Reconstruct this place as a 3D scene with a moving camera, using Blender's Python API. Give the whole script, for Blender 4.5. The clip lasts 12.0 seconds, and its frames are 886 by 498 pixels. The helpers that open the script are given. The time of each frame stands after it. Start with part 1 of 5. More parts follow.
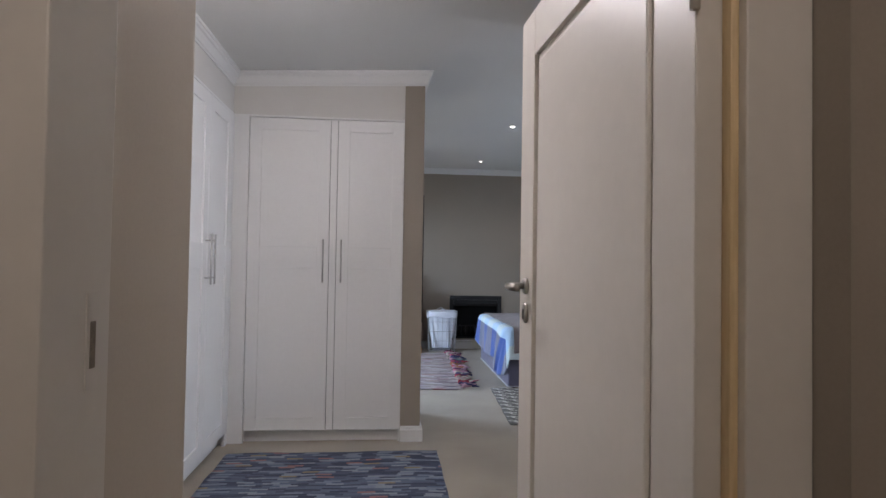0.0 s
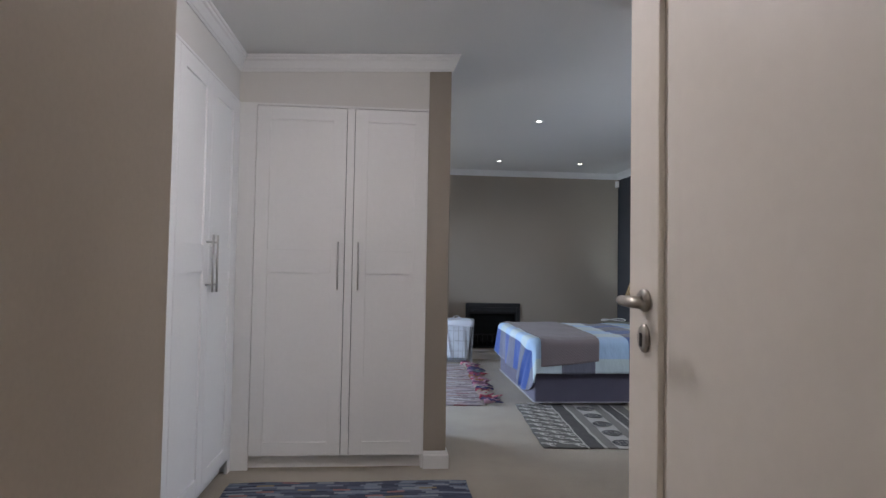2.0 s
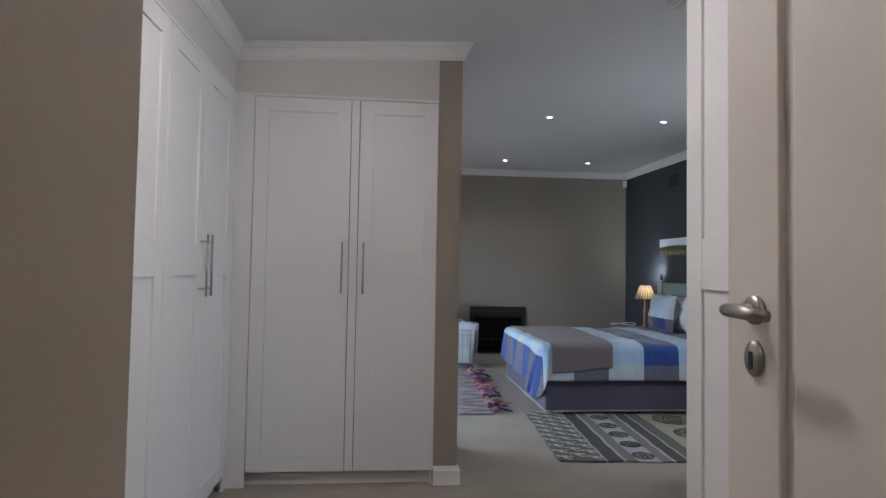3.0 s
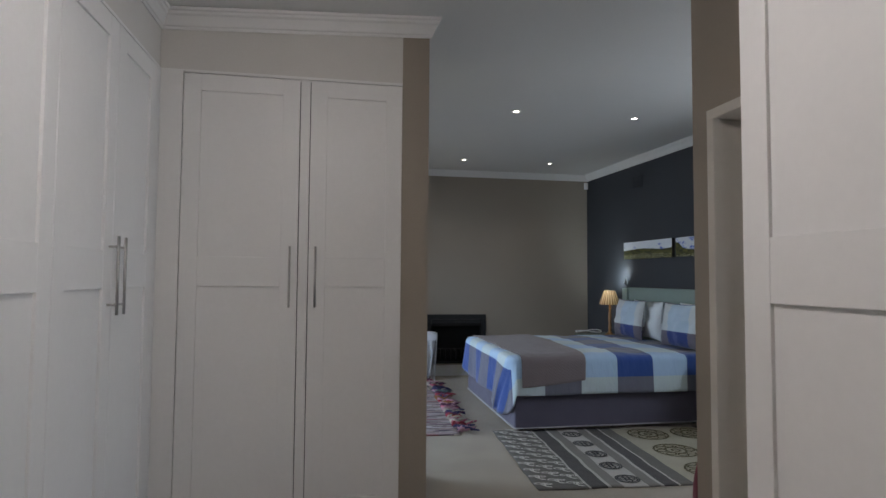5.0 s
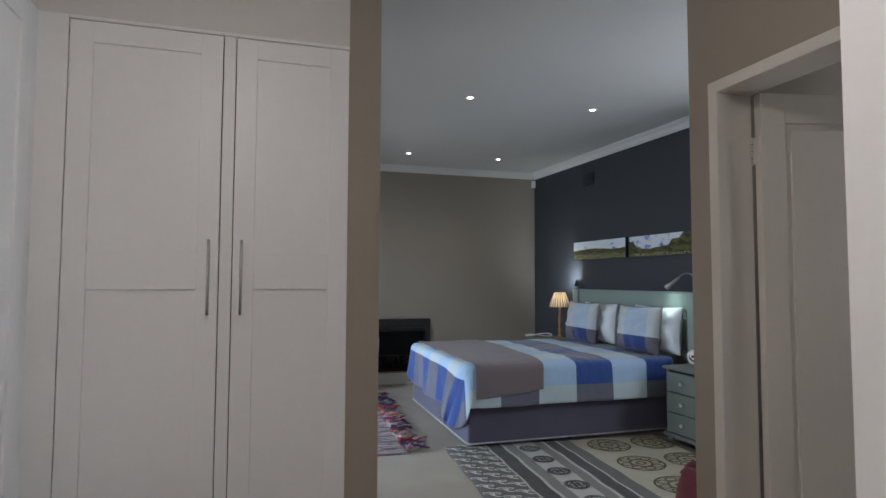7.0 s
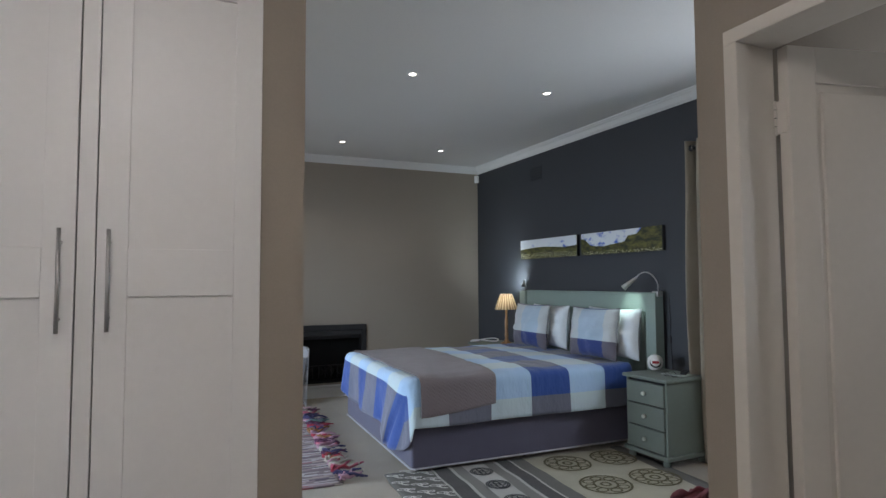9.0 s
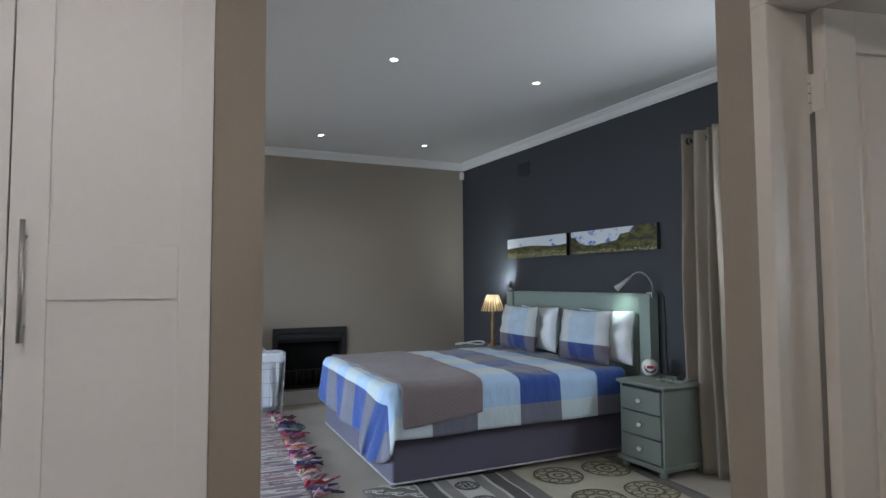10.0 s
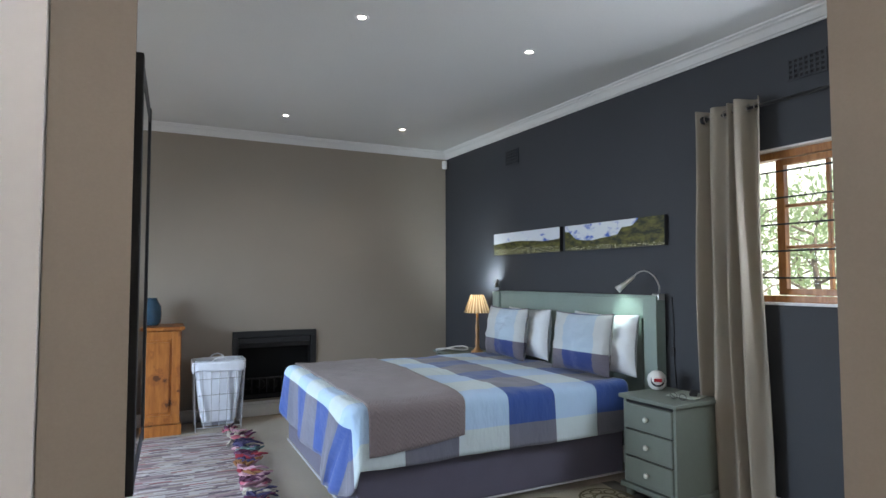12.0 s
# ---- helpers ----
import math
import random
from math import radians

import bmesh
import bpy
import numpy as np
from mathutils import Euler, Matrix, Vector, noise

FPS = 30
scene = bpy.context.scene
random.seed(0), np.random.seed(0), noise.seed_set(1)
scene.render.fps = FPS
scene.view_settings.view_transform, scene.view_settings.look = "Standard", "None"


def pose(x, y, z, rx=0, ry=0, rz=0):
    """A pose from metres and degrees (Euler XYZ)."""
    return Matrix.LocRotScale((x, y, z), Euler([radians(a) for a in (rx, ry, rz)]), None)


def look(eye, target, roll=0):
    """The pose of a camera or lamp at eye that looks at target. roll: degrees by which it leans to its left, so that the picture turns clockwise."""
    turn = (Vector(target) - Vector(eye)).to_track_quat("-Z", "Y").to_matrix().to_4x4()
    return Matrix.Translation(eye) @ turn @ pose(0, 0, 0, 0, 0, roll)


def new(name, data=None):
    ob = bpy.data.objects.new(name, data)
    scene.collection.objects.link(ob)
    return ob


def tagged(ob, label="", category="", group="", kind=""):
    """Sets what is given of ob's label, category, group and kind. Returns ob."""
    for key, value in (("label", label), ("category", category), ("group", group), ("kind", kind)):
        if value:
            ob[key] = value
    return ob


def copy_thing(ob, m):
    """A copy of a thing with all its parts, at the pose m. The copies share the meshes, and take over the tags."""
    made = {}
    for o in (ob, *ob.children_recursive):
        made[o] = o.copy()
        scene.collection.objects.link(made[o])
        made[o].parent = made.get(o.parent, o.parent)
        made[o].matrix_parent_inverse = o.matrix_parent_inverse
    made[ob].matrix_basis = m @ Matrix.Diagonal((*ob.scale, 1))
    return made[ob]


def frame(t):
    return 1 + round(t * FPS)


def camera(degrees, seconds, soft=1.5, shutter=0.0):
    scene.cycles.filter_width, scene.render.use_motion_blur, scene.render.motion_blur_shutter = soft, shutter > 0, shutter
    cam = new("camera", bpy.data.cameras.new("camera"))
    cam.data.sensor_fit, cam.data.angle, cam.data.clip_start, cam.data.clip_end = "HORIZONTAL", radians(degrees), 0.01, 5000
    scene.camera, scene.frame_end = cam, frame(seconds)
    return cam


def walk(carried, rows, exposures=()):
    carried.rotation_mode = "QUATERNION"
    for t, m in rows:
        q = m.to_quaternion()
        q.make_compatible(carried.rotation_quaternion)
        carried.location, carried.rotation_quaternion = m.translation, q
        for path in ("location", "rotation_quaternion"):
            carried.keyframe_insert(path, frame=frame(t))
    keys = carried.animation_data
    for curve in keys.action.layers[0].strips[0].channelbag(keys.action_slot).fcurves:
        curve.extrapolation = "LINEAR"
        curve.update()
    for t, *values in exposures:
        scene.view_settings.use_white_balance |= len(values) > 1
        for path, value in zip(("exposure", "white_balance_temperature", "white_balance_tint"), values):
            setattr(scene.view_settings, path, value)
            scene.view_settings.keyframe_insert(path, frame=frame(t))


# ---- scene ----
cam = camera(75.1, 12.0)
PATH = [
    (0, (0.03, -0.253, 1.303), (0.217, 1.738, 1.352), 0.9),
    (0.5, (0.015, -0.149, 1.307), (0.195, 1.842, 1.36), 1.0),
    (1, (-0.021, -0.026, 1.305), (0.155, 1.965, 1.363), 0.9),
    (1.5, (-0.055, 0.102, 1.308), (0.114, 2.094, 1.369), 1.0),
    (2, (-0.082, 0.198, 1.299), (0.087, 2.189, 1.367), 1.0),
    (2.5, (-0.121, 0.326, 1.292), (0.051, 2.318, 1.365), 1.0),
    (4.5, (-0.17, 0.792, 1.31), (0.109, 2.77, 1.401), 0.6),
    (5, (-0.192, 0.921, 1.309), (0.162, 2.887, 1.406), 0.4),
    (5.5, (-0.207, 1.025, 1.306), (0.212, 2.978, 1.408), 0.4),
    (6, (-0.21, 1.158, 1.3), (0.263, 3.099, 1.404), 0.3),
    (6.5, (-0.216, 1.286, 1.299), (0.306, 3.214, 1.406), 0.2),
    (7, (-0.196, 1.4, 1.296), (0.377, 3.313, 1.404), 0.2),
    (9, (-0.068, 1.945, 1.296), (0.718, 3.78, 1.409), -0.3),
    (9.5, (-0.013, 2.076, 1.301), (0.805, 3.897, 1.414), -0.3),
    (10, (0.044, 2.185, 1.297), (0.879, 3.999, 1.411), -0.3),
    (10.5, (0.118, 2.319, 1.297), (0.965, 4.127, 1.41), -0.3),
    (11, (0.18, 2.439, 1.311), (1.036, 4.244, 1.417), -0.2),
    (11.5, (0.237, 2.554, 1.304), (1.108, 4.351, 1.408), -0.2),
    (12, (0.329, 2.69, 1.316), (1.212, 4.482, 1.418), -0.1),
]
walk(cam, [(t, look(eye, target, roll)) for t, eye, target, roll in PATH], [(0.0, 0.53, 6400, 19), (2.5, 0.28, 6400, 18), (4.5, -0.12, 6600, 15), (5.5, 0.05, 6600, 15), (7.0, 0.25, 6600, 15), (9.5, 0.45, 6600, 15), (11.0, 0.66, 6600, 15), (12.0, 0.88, 6650, 15)])

# ---- light ----
world = bpy.data.worlds.new("world")
scene.world = world
world.use_nodes = True
sky = world.node_tree.nodes.new("ShaderNodeTexSky")
sky.sky_type = "NISHITA"
sky.sun_disc = False
sky.sun_elevation, sky.sun_rotation = radians(54), radians(188)
world.node_tree.links.new(sky.outputs[0], world.node_tree.nodes["Background"].inputs[0])
world.node_tree.nodes["Background"].inputs[1].default_value = 0.15


def lamp(name, kind, m, energy, colour, **more):
    data = bpy.data.lights.new(name, kind)
    data.energy, data.color = energy, colour
    if kind == "AREA":
        data.shape, data.size, data.size_y = "RECTANGLE", more["size"][0], more["size"][1]
        data.spread = radians(more.get("spread", 180))
    if kind == "SPOT":
        data.spot_size, data.spot_blend, data.shadow_soft_size = radians(more["angle"]), 0.8, 0.03
    if kind == "POINT":
        data.shadow_soft_size = more["radius"]
    if kind == "SUN":
        data.angle = radians(0.5)
    ob = new(name, data)
    ob.matrix_world = m
    return ob


COOL, NEUTRAL, WARM = (0.74, 0.865, 1.0), (1.0, 0.96, 0.92), (1.0, 0.90, 0.74)
lamp("sun", "SUN", look((0, 0, 10), (0.8, 5.5, 2.2)), 5.0, (1.0, 0.95, 0.86))
# daylight that comes in by the glazed door, the bedroom window and the bathroom window
lamp("door_daylight", "AREA", look((-2.34, 6.5, 1.05), (0.6, 6.5, -1.2)), 78, (0.64, 0.82, 1.0), size=(2.1, 1.85), spread=130)
lamp("window_daylight", "AREA", look((3.485, 4.03, 1.6), (0.5, 4.2, 1.2)), 22, COOL, size=(0.72, 0.8))
lamp("bathroom_daylight", "AREA", look((3.36, 2.5, 1.5), (-1.1, 2.4, 1.2)), 12, (0.78, 0.88, 1.0), size=(0.8, 0.8))
lamp("lobby_lamp", "POINT", pose(-0.34, 1.95, 2.55), 15.5, (1.0, 0.965, 0.95), radius=0.08)
lamp("lobby_lamp_face", "AREA", look((-0.34, 1.95, 2.59), (-0.34, 1.951, 0)), 6.4, (1.0, 0.965, 0.95), size=(0.2, 0.2))
# unseen fill light added behind the camera to lift the entry door frame
lamp("passage_fill", "POINT", pose(-0.1, -0.9, 2.45), 13, (1.0, 0.93, 0.84), radius=0.1)
for sx in (1.295, 2.395):
    for sy in (5.649, 7.755):
        lamp("downlight_beam", "SPOT", look((sx, sy, 2.715), (sx, sy, 0)), 4.6, (1.0, 0.93, 0.84), angle=120)

# ---- materials ----


def material(name, colour, rough=0.6, metal=0.0, vary=0.08, scale=6.0, fine=120.0, bump=0.02, spec=0.5, sheen=0.0, per_piece=0.0, per_island=0.0, emit=None):
    m = bpy.data.materials.new(name)
    m.use_nodes = True
    n, k = m.node_tree.nodes, m.node_tree.links
    b = n["Principled BSDF"]
    b.inputs["Roughness"].default_value, b.inputs["Metallic"].default_value = rough, metal
    b.inputs["Specular IOR Level"].default_value = spec
    b.inputs["Sheen Weight"].default_value = sheen
    co = n.new("ShaderNodeTexCoord")
    big, small = n.new("ShaderNodeTexNoise"), n.new("ShaderNodeTexNoise")
    big.inputs["Scale"].default_value, small.inputs["Scale"].default_value = scale, fine
    big.inputs["Detail"].default_value, small.inputs["Detail"].default_value = 5, 3
    for x in (big, small):
        k.new(co.outputs["Object"], x.inputs["Vector"])
    add = n.new("ShaderNodeMath")
    add.operation = "ADD"
    k.new(big.outputs["Fac"], add.inputs[0])
    k.new(small.outputs["Fac"], add.inputs[1])
    span = n.new("ShaderNodeMapRange")
    span.inputs["From Min"].default_value, span.inputs["From Max"].default_value = 0.55, 1.45
    span.inputs["To Min"].default_value, span.inputs["To Max"].default_value = 1 - vary, 1 + vary
    k.new(add.outputs[0], span.inputs["Value"])
    value = span.outputs[0]
    for amount, node, out in ((per_piece, "ShaderNodeObjectInfo", "Random"), (per_island, "ShaderNodeNewGeometry", "Random Per Island")):
        if amount:
            r, mr, mul = n.new(node), n.new("ShaderNodeMapRange"), n.new("ShaderNodeMath")
            mr.inputs["To Min"].default_value, mr.inputs["To Max"].default_value = 1 - amount, 1 + amount
            k.new(r.outputs[out], mr.inputs["Value"])
            mul.operation = "MULTIPLY"
            k.new(mr.outputs[0], mul.inputs[0])
            k.new(value, mul.inputs[1])
            value = mul.outputs[0]
    mix = n.new("ShaderNodeVectorMath")
    mix.operation = "SCALE"
    mix.inputs[0].default_value = colour
    k.new(value, mix.inputs["Scale"])
    k.new(mix.outputs[0], b.inputs["Base Color"])
    if bump:
        bp = n.new("ShaderNodeBump")
        bp.inputs["Strength"].default_value, bp.inputs["Distance"].default_value = 0.6 if bump > 0.0017 else 0.12, bump
        k.new(small.outputs["Fac"], bp.inputs["Height"])
        k.new(bp.outputs[0], b.inputs["Normal"])
    if emit:
        b.inputs["Emission Color"].default_value, b.inputs["Emission Strength"].default_value = (*emit[0], 1), emit[1]
    return m


def tree(m):
    return m.node_tree.nodes, m.node_tree.links, m.node_tree.nodes["Principled BSDF"]


def maths(n, k, op, a, b=None, c=None):
    x = n.new("ShaderNodeMath")
    x.operation = op
    for i, v in enumerate((a, b, c)):
        if v is None:
            continue
        if isinstance(v, (int, float)):
            x.inputs[i].default_value = v
        else:
            k.new(v, x.inputs[i])
    return x.outputs[0]


def blend(n, k, fac, a, b):
    x = n.new("ShaderNodeMix")
    x.data_type = "RGBA"
    for i, v in ((0, fac), (6, a), (7, b)):
        if isinstance(v, (int, float)):
            x.inputs[i].default_value = v
        elif isinstance(v, tuple):
            x.inputs[i].default_value = (*v, 1)
        else:
            k.new(v, x.inputs[i])
    return x.outputs[2]


def uv_axes(n, k):
    co, sep = n.new("ShaderNodeTexCoord"), n.new("ShaderNodeSeparateXYZ")
    k.new(co.outputs["UV"], sep.inputs[0])
    return co.outputs["UV"], sep.outputs[0], sep.outputs[1]


def noise_of(n, k, vector, scale, detail=4.0, rough=0.5):
    x = n.new("ShaderNodeTexNoise")
    x.inputs["Scale"].default_value, x.inputs["Detail"].default_value, x.inputs["Roughness"].default_value = scale, detail, rough
    k.new(vector, x.inputs["Vector"])
    return x.outputs["Fac"]


WALL = material("greige_wall_paint", (0.31, 0.268, 0.222), 0.75, vary=0.05, scale=1.5, fine=160, bump=0.0015)
DARK = material("charcoal_wall_paint", (0.0382, 0.0416, 0.0485), 0.7, vary=0.08, scale=1.2, fine=150, bump=0.0015)
REVEAL = material("cream_reveal_paint", (0.50, 0.445, 0.375), 0.6, vary=0.05, scale=2, fine=120, bump=0.001)
UPPER = material("pale_bulkhead_paint", (0.62, 0.605, 0.575), 0.7, vary=0.04, scale=1.5, fine=160, bump=0.001)
CEIL = material("ceiling_paint", (0.66, 0.662, 0.645), 0.8, vary=0.05, scale=0.9, fine=140, bump=0.001)
TRIM = material("white_trim_paint", (0.72, 0.72, 0.71), 0.45, vary=0.03, scale=3, fine=60, bump=0.0006)
CUP = material("white_cupboard_paint", (0.74, 0.74, 0.73), 0.42, vary=0.025, scale=2.5, fine=45, bump=0.0006)
CREAM = material("cream_door_paint", (0.62, 0.585, 0.53), 0.36, vary=0.03, scale=3, fine=40, bump=0.0008)
# near-black that paints the shade in gaps, holes and cabinet insides
GAP_SHADE = material("gap_shade_black", (0.02, 0.02, 0.02), 0.9, bump=0)
CARPET = material("beige_carpet", (0.35, 0.303, 0.237), 0.95, vary=0.25, scale=2.2, fine=420, bump=0.006, spec=0.1, sheen=0.2)
CHROME = material("brushed_steel", (0.48, 0.475, 0.46), 0.3, 1.0, vary=0.05, scale=20, fine=200, bump=0)
BRASS = material("dull_nickel", (0.36, 0.34, 0.31), 0.36, 1.0, vary=0.06, scale=20, fine=200, bump=0)
BLACK = material("black_metal", (0.014, 0.014, 0.015), 0.5, 0.0, vary=0.3, scale=8, fine=90, bump=0.001)
SOOT = material("sooty_black", (0.008, 0.008, 0.008), 0.9, vary=0.3, bump=0.002)
SAGE = material("sage_green_paint", (0.150, 0.175, 0.148), 0.5, vary=0.06, scale=5, fine=70, bump=0.001)
MINT = material("mint_green_paint", (0.22, 0.28, 0.25), 0.5, vary=0.05, scale=5, fine=60, bump=0.001)
LINEN = material("white_pillow_linen", (0.70, 0.74, 0.76), 0.85, vary=0.05, scale=9, fine=260, bump=0.003, sheen=0.2)
BASE = material("dark_slate_valance", (0.105, 0.10, 0.145), 0.9, vary=0.12, scale=5, fine=300, bump=0.002, sheen=0.2)
PIPING = material("pale_piping", (0.55, 0.55, 0.58), 0.8)
LINER = material("white_laundry_liner", (0.72, 0.76, 0.82), 0.9, vary=0.06, scale=14, fine=200, bump=0.004)
WIRE = material("grey_wire", (0.42, 0.43, 0.45), 0.45, 0.6, bump=0)
WHITE = material("white_plastic", (0.78, 0.78, 0.76), 0.35, bump=0)
PORCELAIN = material("pale_porcelain", (0.62, 0.64, 0.58), 0.25, bump=0)
RED = material("maroon_fabric", (0.16, 0.035, 0.045), 0.85, vary=0.2, scale=12, fine=220, bump=0.004)
GLASSBLUE = material("blue_glazed_ceramic", (0.03, 0.075, 0.12), 0.15, vary=0.25, scale=14, bump=0)
GLOW = material("downlight_glow", (1, 1, 1), 0.5, bump=0, emit=((1.0, 0.95, 0.86), 14.0))
LEDGLOW = material("reading_lamp_glow", (1, 1, 1), 0.5, bump=0, emit=((0.75, 0.97, 1.0), 10.0))
DIGITS = material("red_digits", (0.2, 0.01, 0.02), 0.4, bump=0, emit=((1.0, 0.03, 0.06), 0.04))
PAPER = material("printed_paper", (0.34, 0.38, 0.33), 0.5, vary=0.35, scale=40, fine=200, bump=0)
LEAF = material("garden_leaf", (0.27, 0.34, 0.23), 0.5, vary=0.3, scale=3, bump=0, per_island=0.45)
n, k, b = tree(LEAF)
tr, ad = n.new("ShaderNodeBsdfTranslucent"), n.new("ShaderNodeMixShader")
tr.inputs[0].default_value = (0.42, 0.56, 0.28, 1)
ad.inputs[0].default_value = 0.65
k.new(b.outputs[0], ad.inputs[1])
k.new(tr.outputs[0], ad.inputs[2])
k.new(ad.outputs[0], n["Material Output"].inputs[0])
BARK = material("garden_bark", (0.22, 0.19, 0.15), 0.9, vary=0.3, scale=12, bump=0.01)
LAWN = material("dry_garden_lawn", (0.5, 0.48, 0.38), 0.95, vary=0.3, scale=1.5, fine=30, bump=0.02)
TASSEL = material("rag_tassel", (0.5, 0.5, 0.5), 0.9, fine=200, bump=0.003)
n, k, b = tree(TASSEL)
info, ramp = n.new("ShaderNodeObjectInfo"), n.new("ShaderNodeValToRGB")
ramp.color_ramp.interpolation = "CONSTANT"
shades = ((0.0, (0.30, 0.03, 0.05)), (0.14, (0.42, 0.38, 0.32)), (0.28, (0.36, 0.09, 0.13)), (0.42, (0.04, 0.035, 0.10)), (0.54, (0.26, 0.12, 0.05)), (0.66, (0.10, 0.03, 0.07)), (0.80, (0.42, 0.24, 0.29)), (0.90, (0.10, 0.17, 0.17)))
while len(ramp.color_ramp.elements) < len(shades):
    ramp.color_ramp.elements.new(0.5)
for e, (p, c) in zip(ramp.color_ramp.elements, shades):
    e.position, e.color = p, (*c, 1)
k.new(info.outputs["Random"], ramp.inputs[0])
k.new(ramp.outputs[0], b.inputs["Base Color"])


def wood(name, dark, light, stretch, knots=0.0, rough=0.4):
    m = material(name, light, rough, vary=0.05, bump=0.0008)
    n, k, b = tree(m)
    co, mp = n.new("ShaderNodeTexCoord"), n.new("ShaderNodeMapping")
    mp.inputs["Scale"].default_value = stretch
    k.new(co.outputs["Object"], mp.inputs[0])
    grain = noise_of(n, k, mp.outputs[0], 4.0, 6.0, 0.65)
    r = n.new("ShaderNodeValToRGB")
    r.color_ramp.elements[0].position, r.color_ramp.elements[0].color = 0.32, (*dark, 1)
    r.color_ramp.elements[1].position, r.color_ramp.elements[1].color = 0.66, (*light, 1)
    k.new(grain, r.inputs[0])
    out = r.outputs[0]
    if knots:
        v = n.new("ShaderNodeTexVoronoi")
        v.inputs["Scale"].default_value = 9.0
        k.new(co.outputs["Object"], v.inputs["Vector"])
        warp = n.new("ShaderNodeVectorMath")
        warp.operation = "SCALE"
        wn = n.new("ShaderNodeTexNoise")
        wn.inputs["Scale"].default_value = 14.0
        k.new(co.outputs["Object"], wn.inputs["Vector"])
        k.new(wn.outputs["Color"], warp.inputs[0])
        warp.inputs["Scale"].default_value = 0.10
        moved = n.new("ShaderNodeVectorMath")
        k.new(co.outputs["Object"], moved.inputs[0])
        k.new(warp.outputs[0], moved.inputs[1])
        k.new(moved.outputs[0], v.inputs["Vector"])
        few = n.new("ShaderNodeSeparateColor")
        k.new(v.outputs["Color"], few.inputs[0])
        size = maths(n, k, "MULTIPLY", maths(n, k, "SUBTRACT", few.outputs[0], 0.35), knots)
        rim = maths(n, k, "LESS_THAN", v.outputs["Distance"], maths(n, k, "MULTIPLY", size, 1.7))
        out = blend(n, k, maths(n, k, "MULTIPLY", rim, 0.55), out, (0.22, 0.07, 0.018))
        spot = maths(n, k, "LESS_THAN", v.outputs["Distance"], size)
        out = blend(n, k, spot, out, (0.10, 0.030, 0.010))
    k.new(out, b.inputs["Base Color"])
    return m


PINE = wood("orange_pine", (0.27, 0.085, 0.016), (0.45, 0.165, 0.036), (9, 9, 1.2), 0.62)
FRAMEWOOD = wood("varnished_window_wood", (0.30, 0.11, 0.03), (0.50, 0.22, 0.07), (12, 12, 1.5), 0, 0.35)
BAREWOOD = wood("bare_rebate_pine", (0.58, 0.42, 0.22), (0.74, 0.58, 0.35), (12, 12, 1.0), 0, 0.6)
LAMPWOOD = wood("turned_lamp_wood", (0.22, 0.11, 0.04), (0.40, 0.22, 0.09), (10, 10, 2))

GLASS = bpy.data.materials.new("window_glass")
GLASS.use_nodes = True
gb = GLASS.node_tree.nodes["Principled BSDF"]
gb.inputs["Transmission Weight"].default_value, gb.inputs["Roughness"].default_value, gb.inputs["IOR"].default_value = 1.0, 0.0, 1.1
MIRROR = bpy.data.materials.new("mirror_silver")
MIRROR.use_nodes = True
gb = MIRROR.node_tree.nodes["Principled BSDF"]
gb.inputs["Metallic"].default_value, gb.inputs["Roughness"].default_value = 1.0, 0.03
gb.inputs["Base Color"].default_value = (0.8, 0.82, 0.82, 1)


def plaid(name, cell_u, cell_v, colours, off_u=0.0, off_v=0.0):
    """Woven check cloth; colours: pale bright, pale grey, deep bright, deep grey."""
    m = material(name, (0.5, 0.5, 0.5), 0.85, fine=300, bump=0.002, sheen=0.25)
    n, k, b = tree(m)
    uv, u, v = uv_axes(n, k)
    wob = noise_of(n, k, uv, 3.0)
    fu = maths(n, k, "MODULO", maths(n, k, "FLOOR", maths(n, k, "DIVIDE", maths(n, k, "ADD", u, off_u + 20 * cell_u), cell_u)), 2.0)
    fv = maths(n, k, "MODULO", maths(n, k, "FLOOR", maths(n, k, "DIVIDE", maths(n, k, "ADD", v, off_v + 20 * cell_v), cell_v)), 2.0)
    pale = blend(n, k, fv, colours[0], colours[1])
    deep = blend(n, k, fv, colours[2], colours[3])
    both = blend(n, k, fu, pale, deep)
    shade = n.new("ShaderNodeMapRange")
    shade.inputs["To Min"].default_value, shade.inputs["To Max"].default_value = 0.85, 1.15
    k.new(wob, shade.inputs["Value"])
    sc = n.new("ShaderNodeVectorMath")
    sc.operation = "SCALE"
    k.new(both, sc.inputs[0])
    k.new(shade.outputs[0], sc.inputs["Scale"])
    k.new(sc.outputs[0], b.inputs["Base Color"])
    skew = n.new("ShaderNodeMapping")
    skew.inputs["Scale"].default_value, skew.inputs["Rotation"].default_value = (9.0, 3.0, 1.0), (0, 0, 0.6)
    k.new(uv, skew.inputs[0])
    bp = n.new("ShaderNodeBump")
    bp.inputs["Strength"].default_value, bp.inputs["Distance"].default_value = 0.55, 0.03
    k.new(maths(n, k, "ADD", noise_of(n, k, skew.outputs[0], 1.3, 5.0, 0.6), maths(n, k, "MULTIPLY", noise_of(n, k, uv, 300.0), 0.02)), bp.inputs["Height"])
    k.new(bp.outputs[0], b.inputs["Normal"])
    return m


CHECKS = ((0.40, 0.58, 0.78), (0.54, 0.65, 0.69), (0.024, 0.075, 0.29), (0.145, 0.152, 0.20))
DUVET = plaid("blue_check_cotton", 0.33, 0.27, CHECKS, -0.25, -0.13)
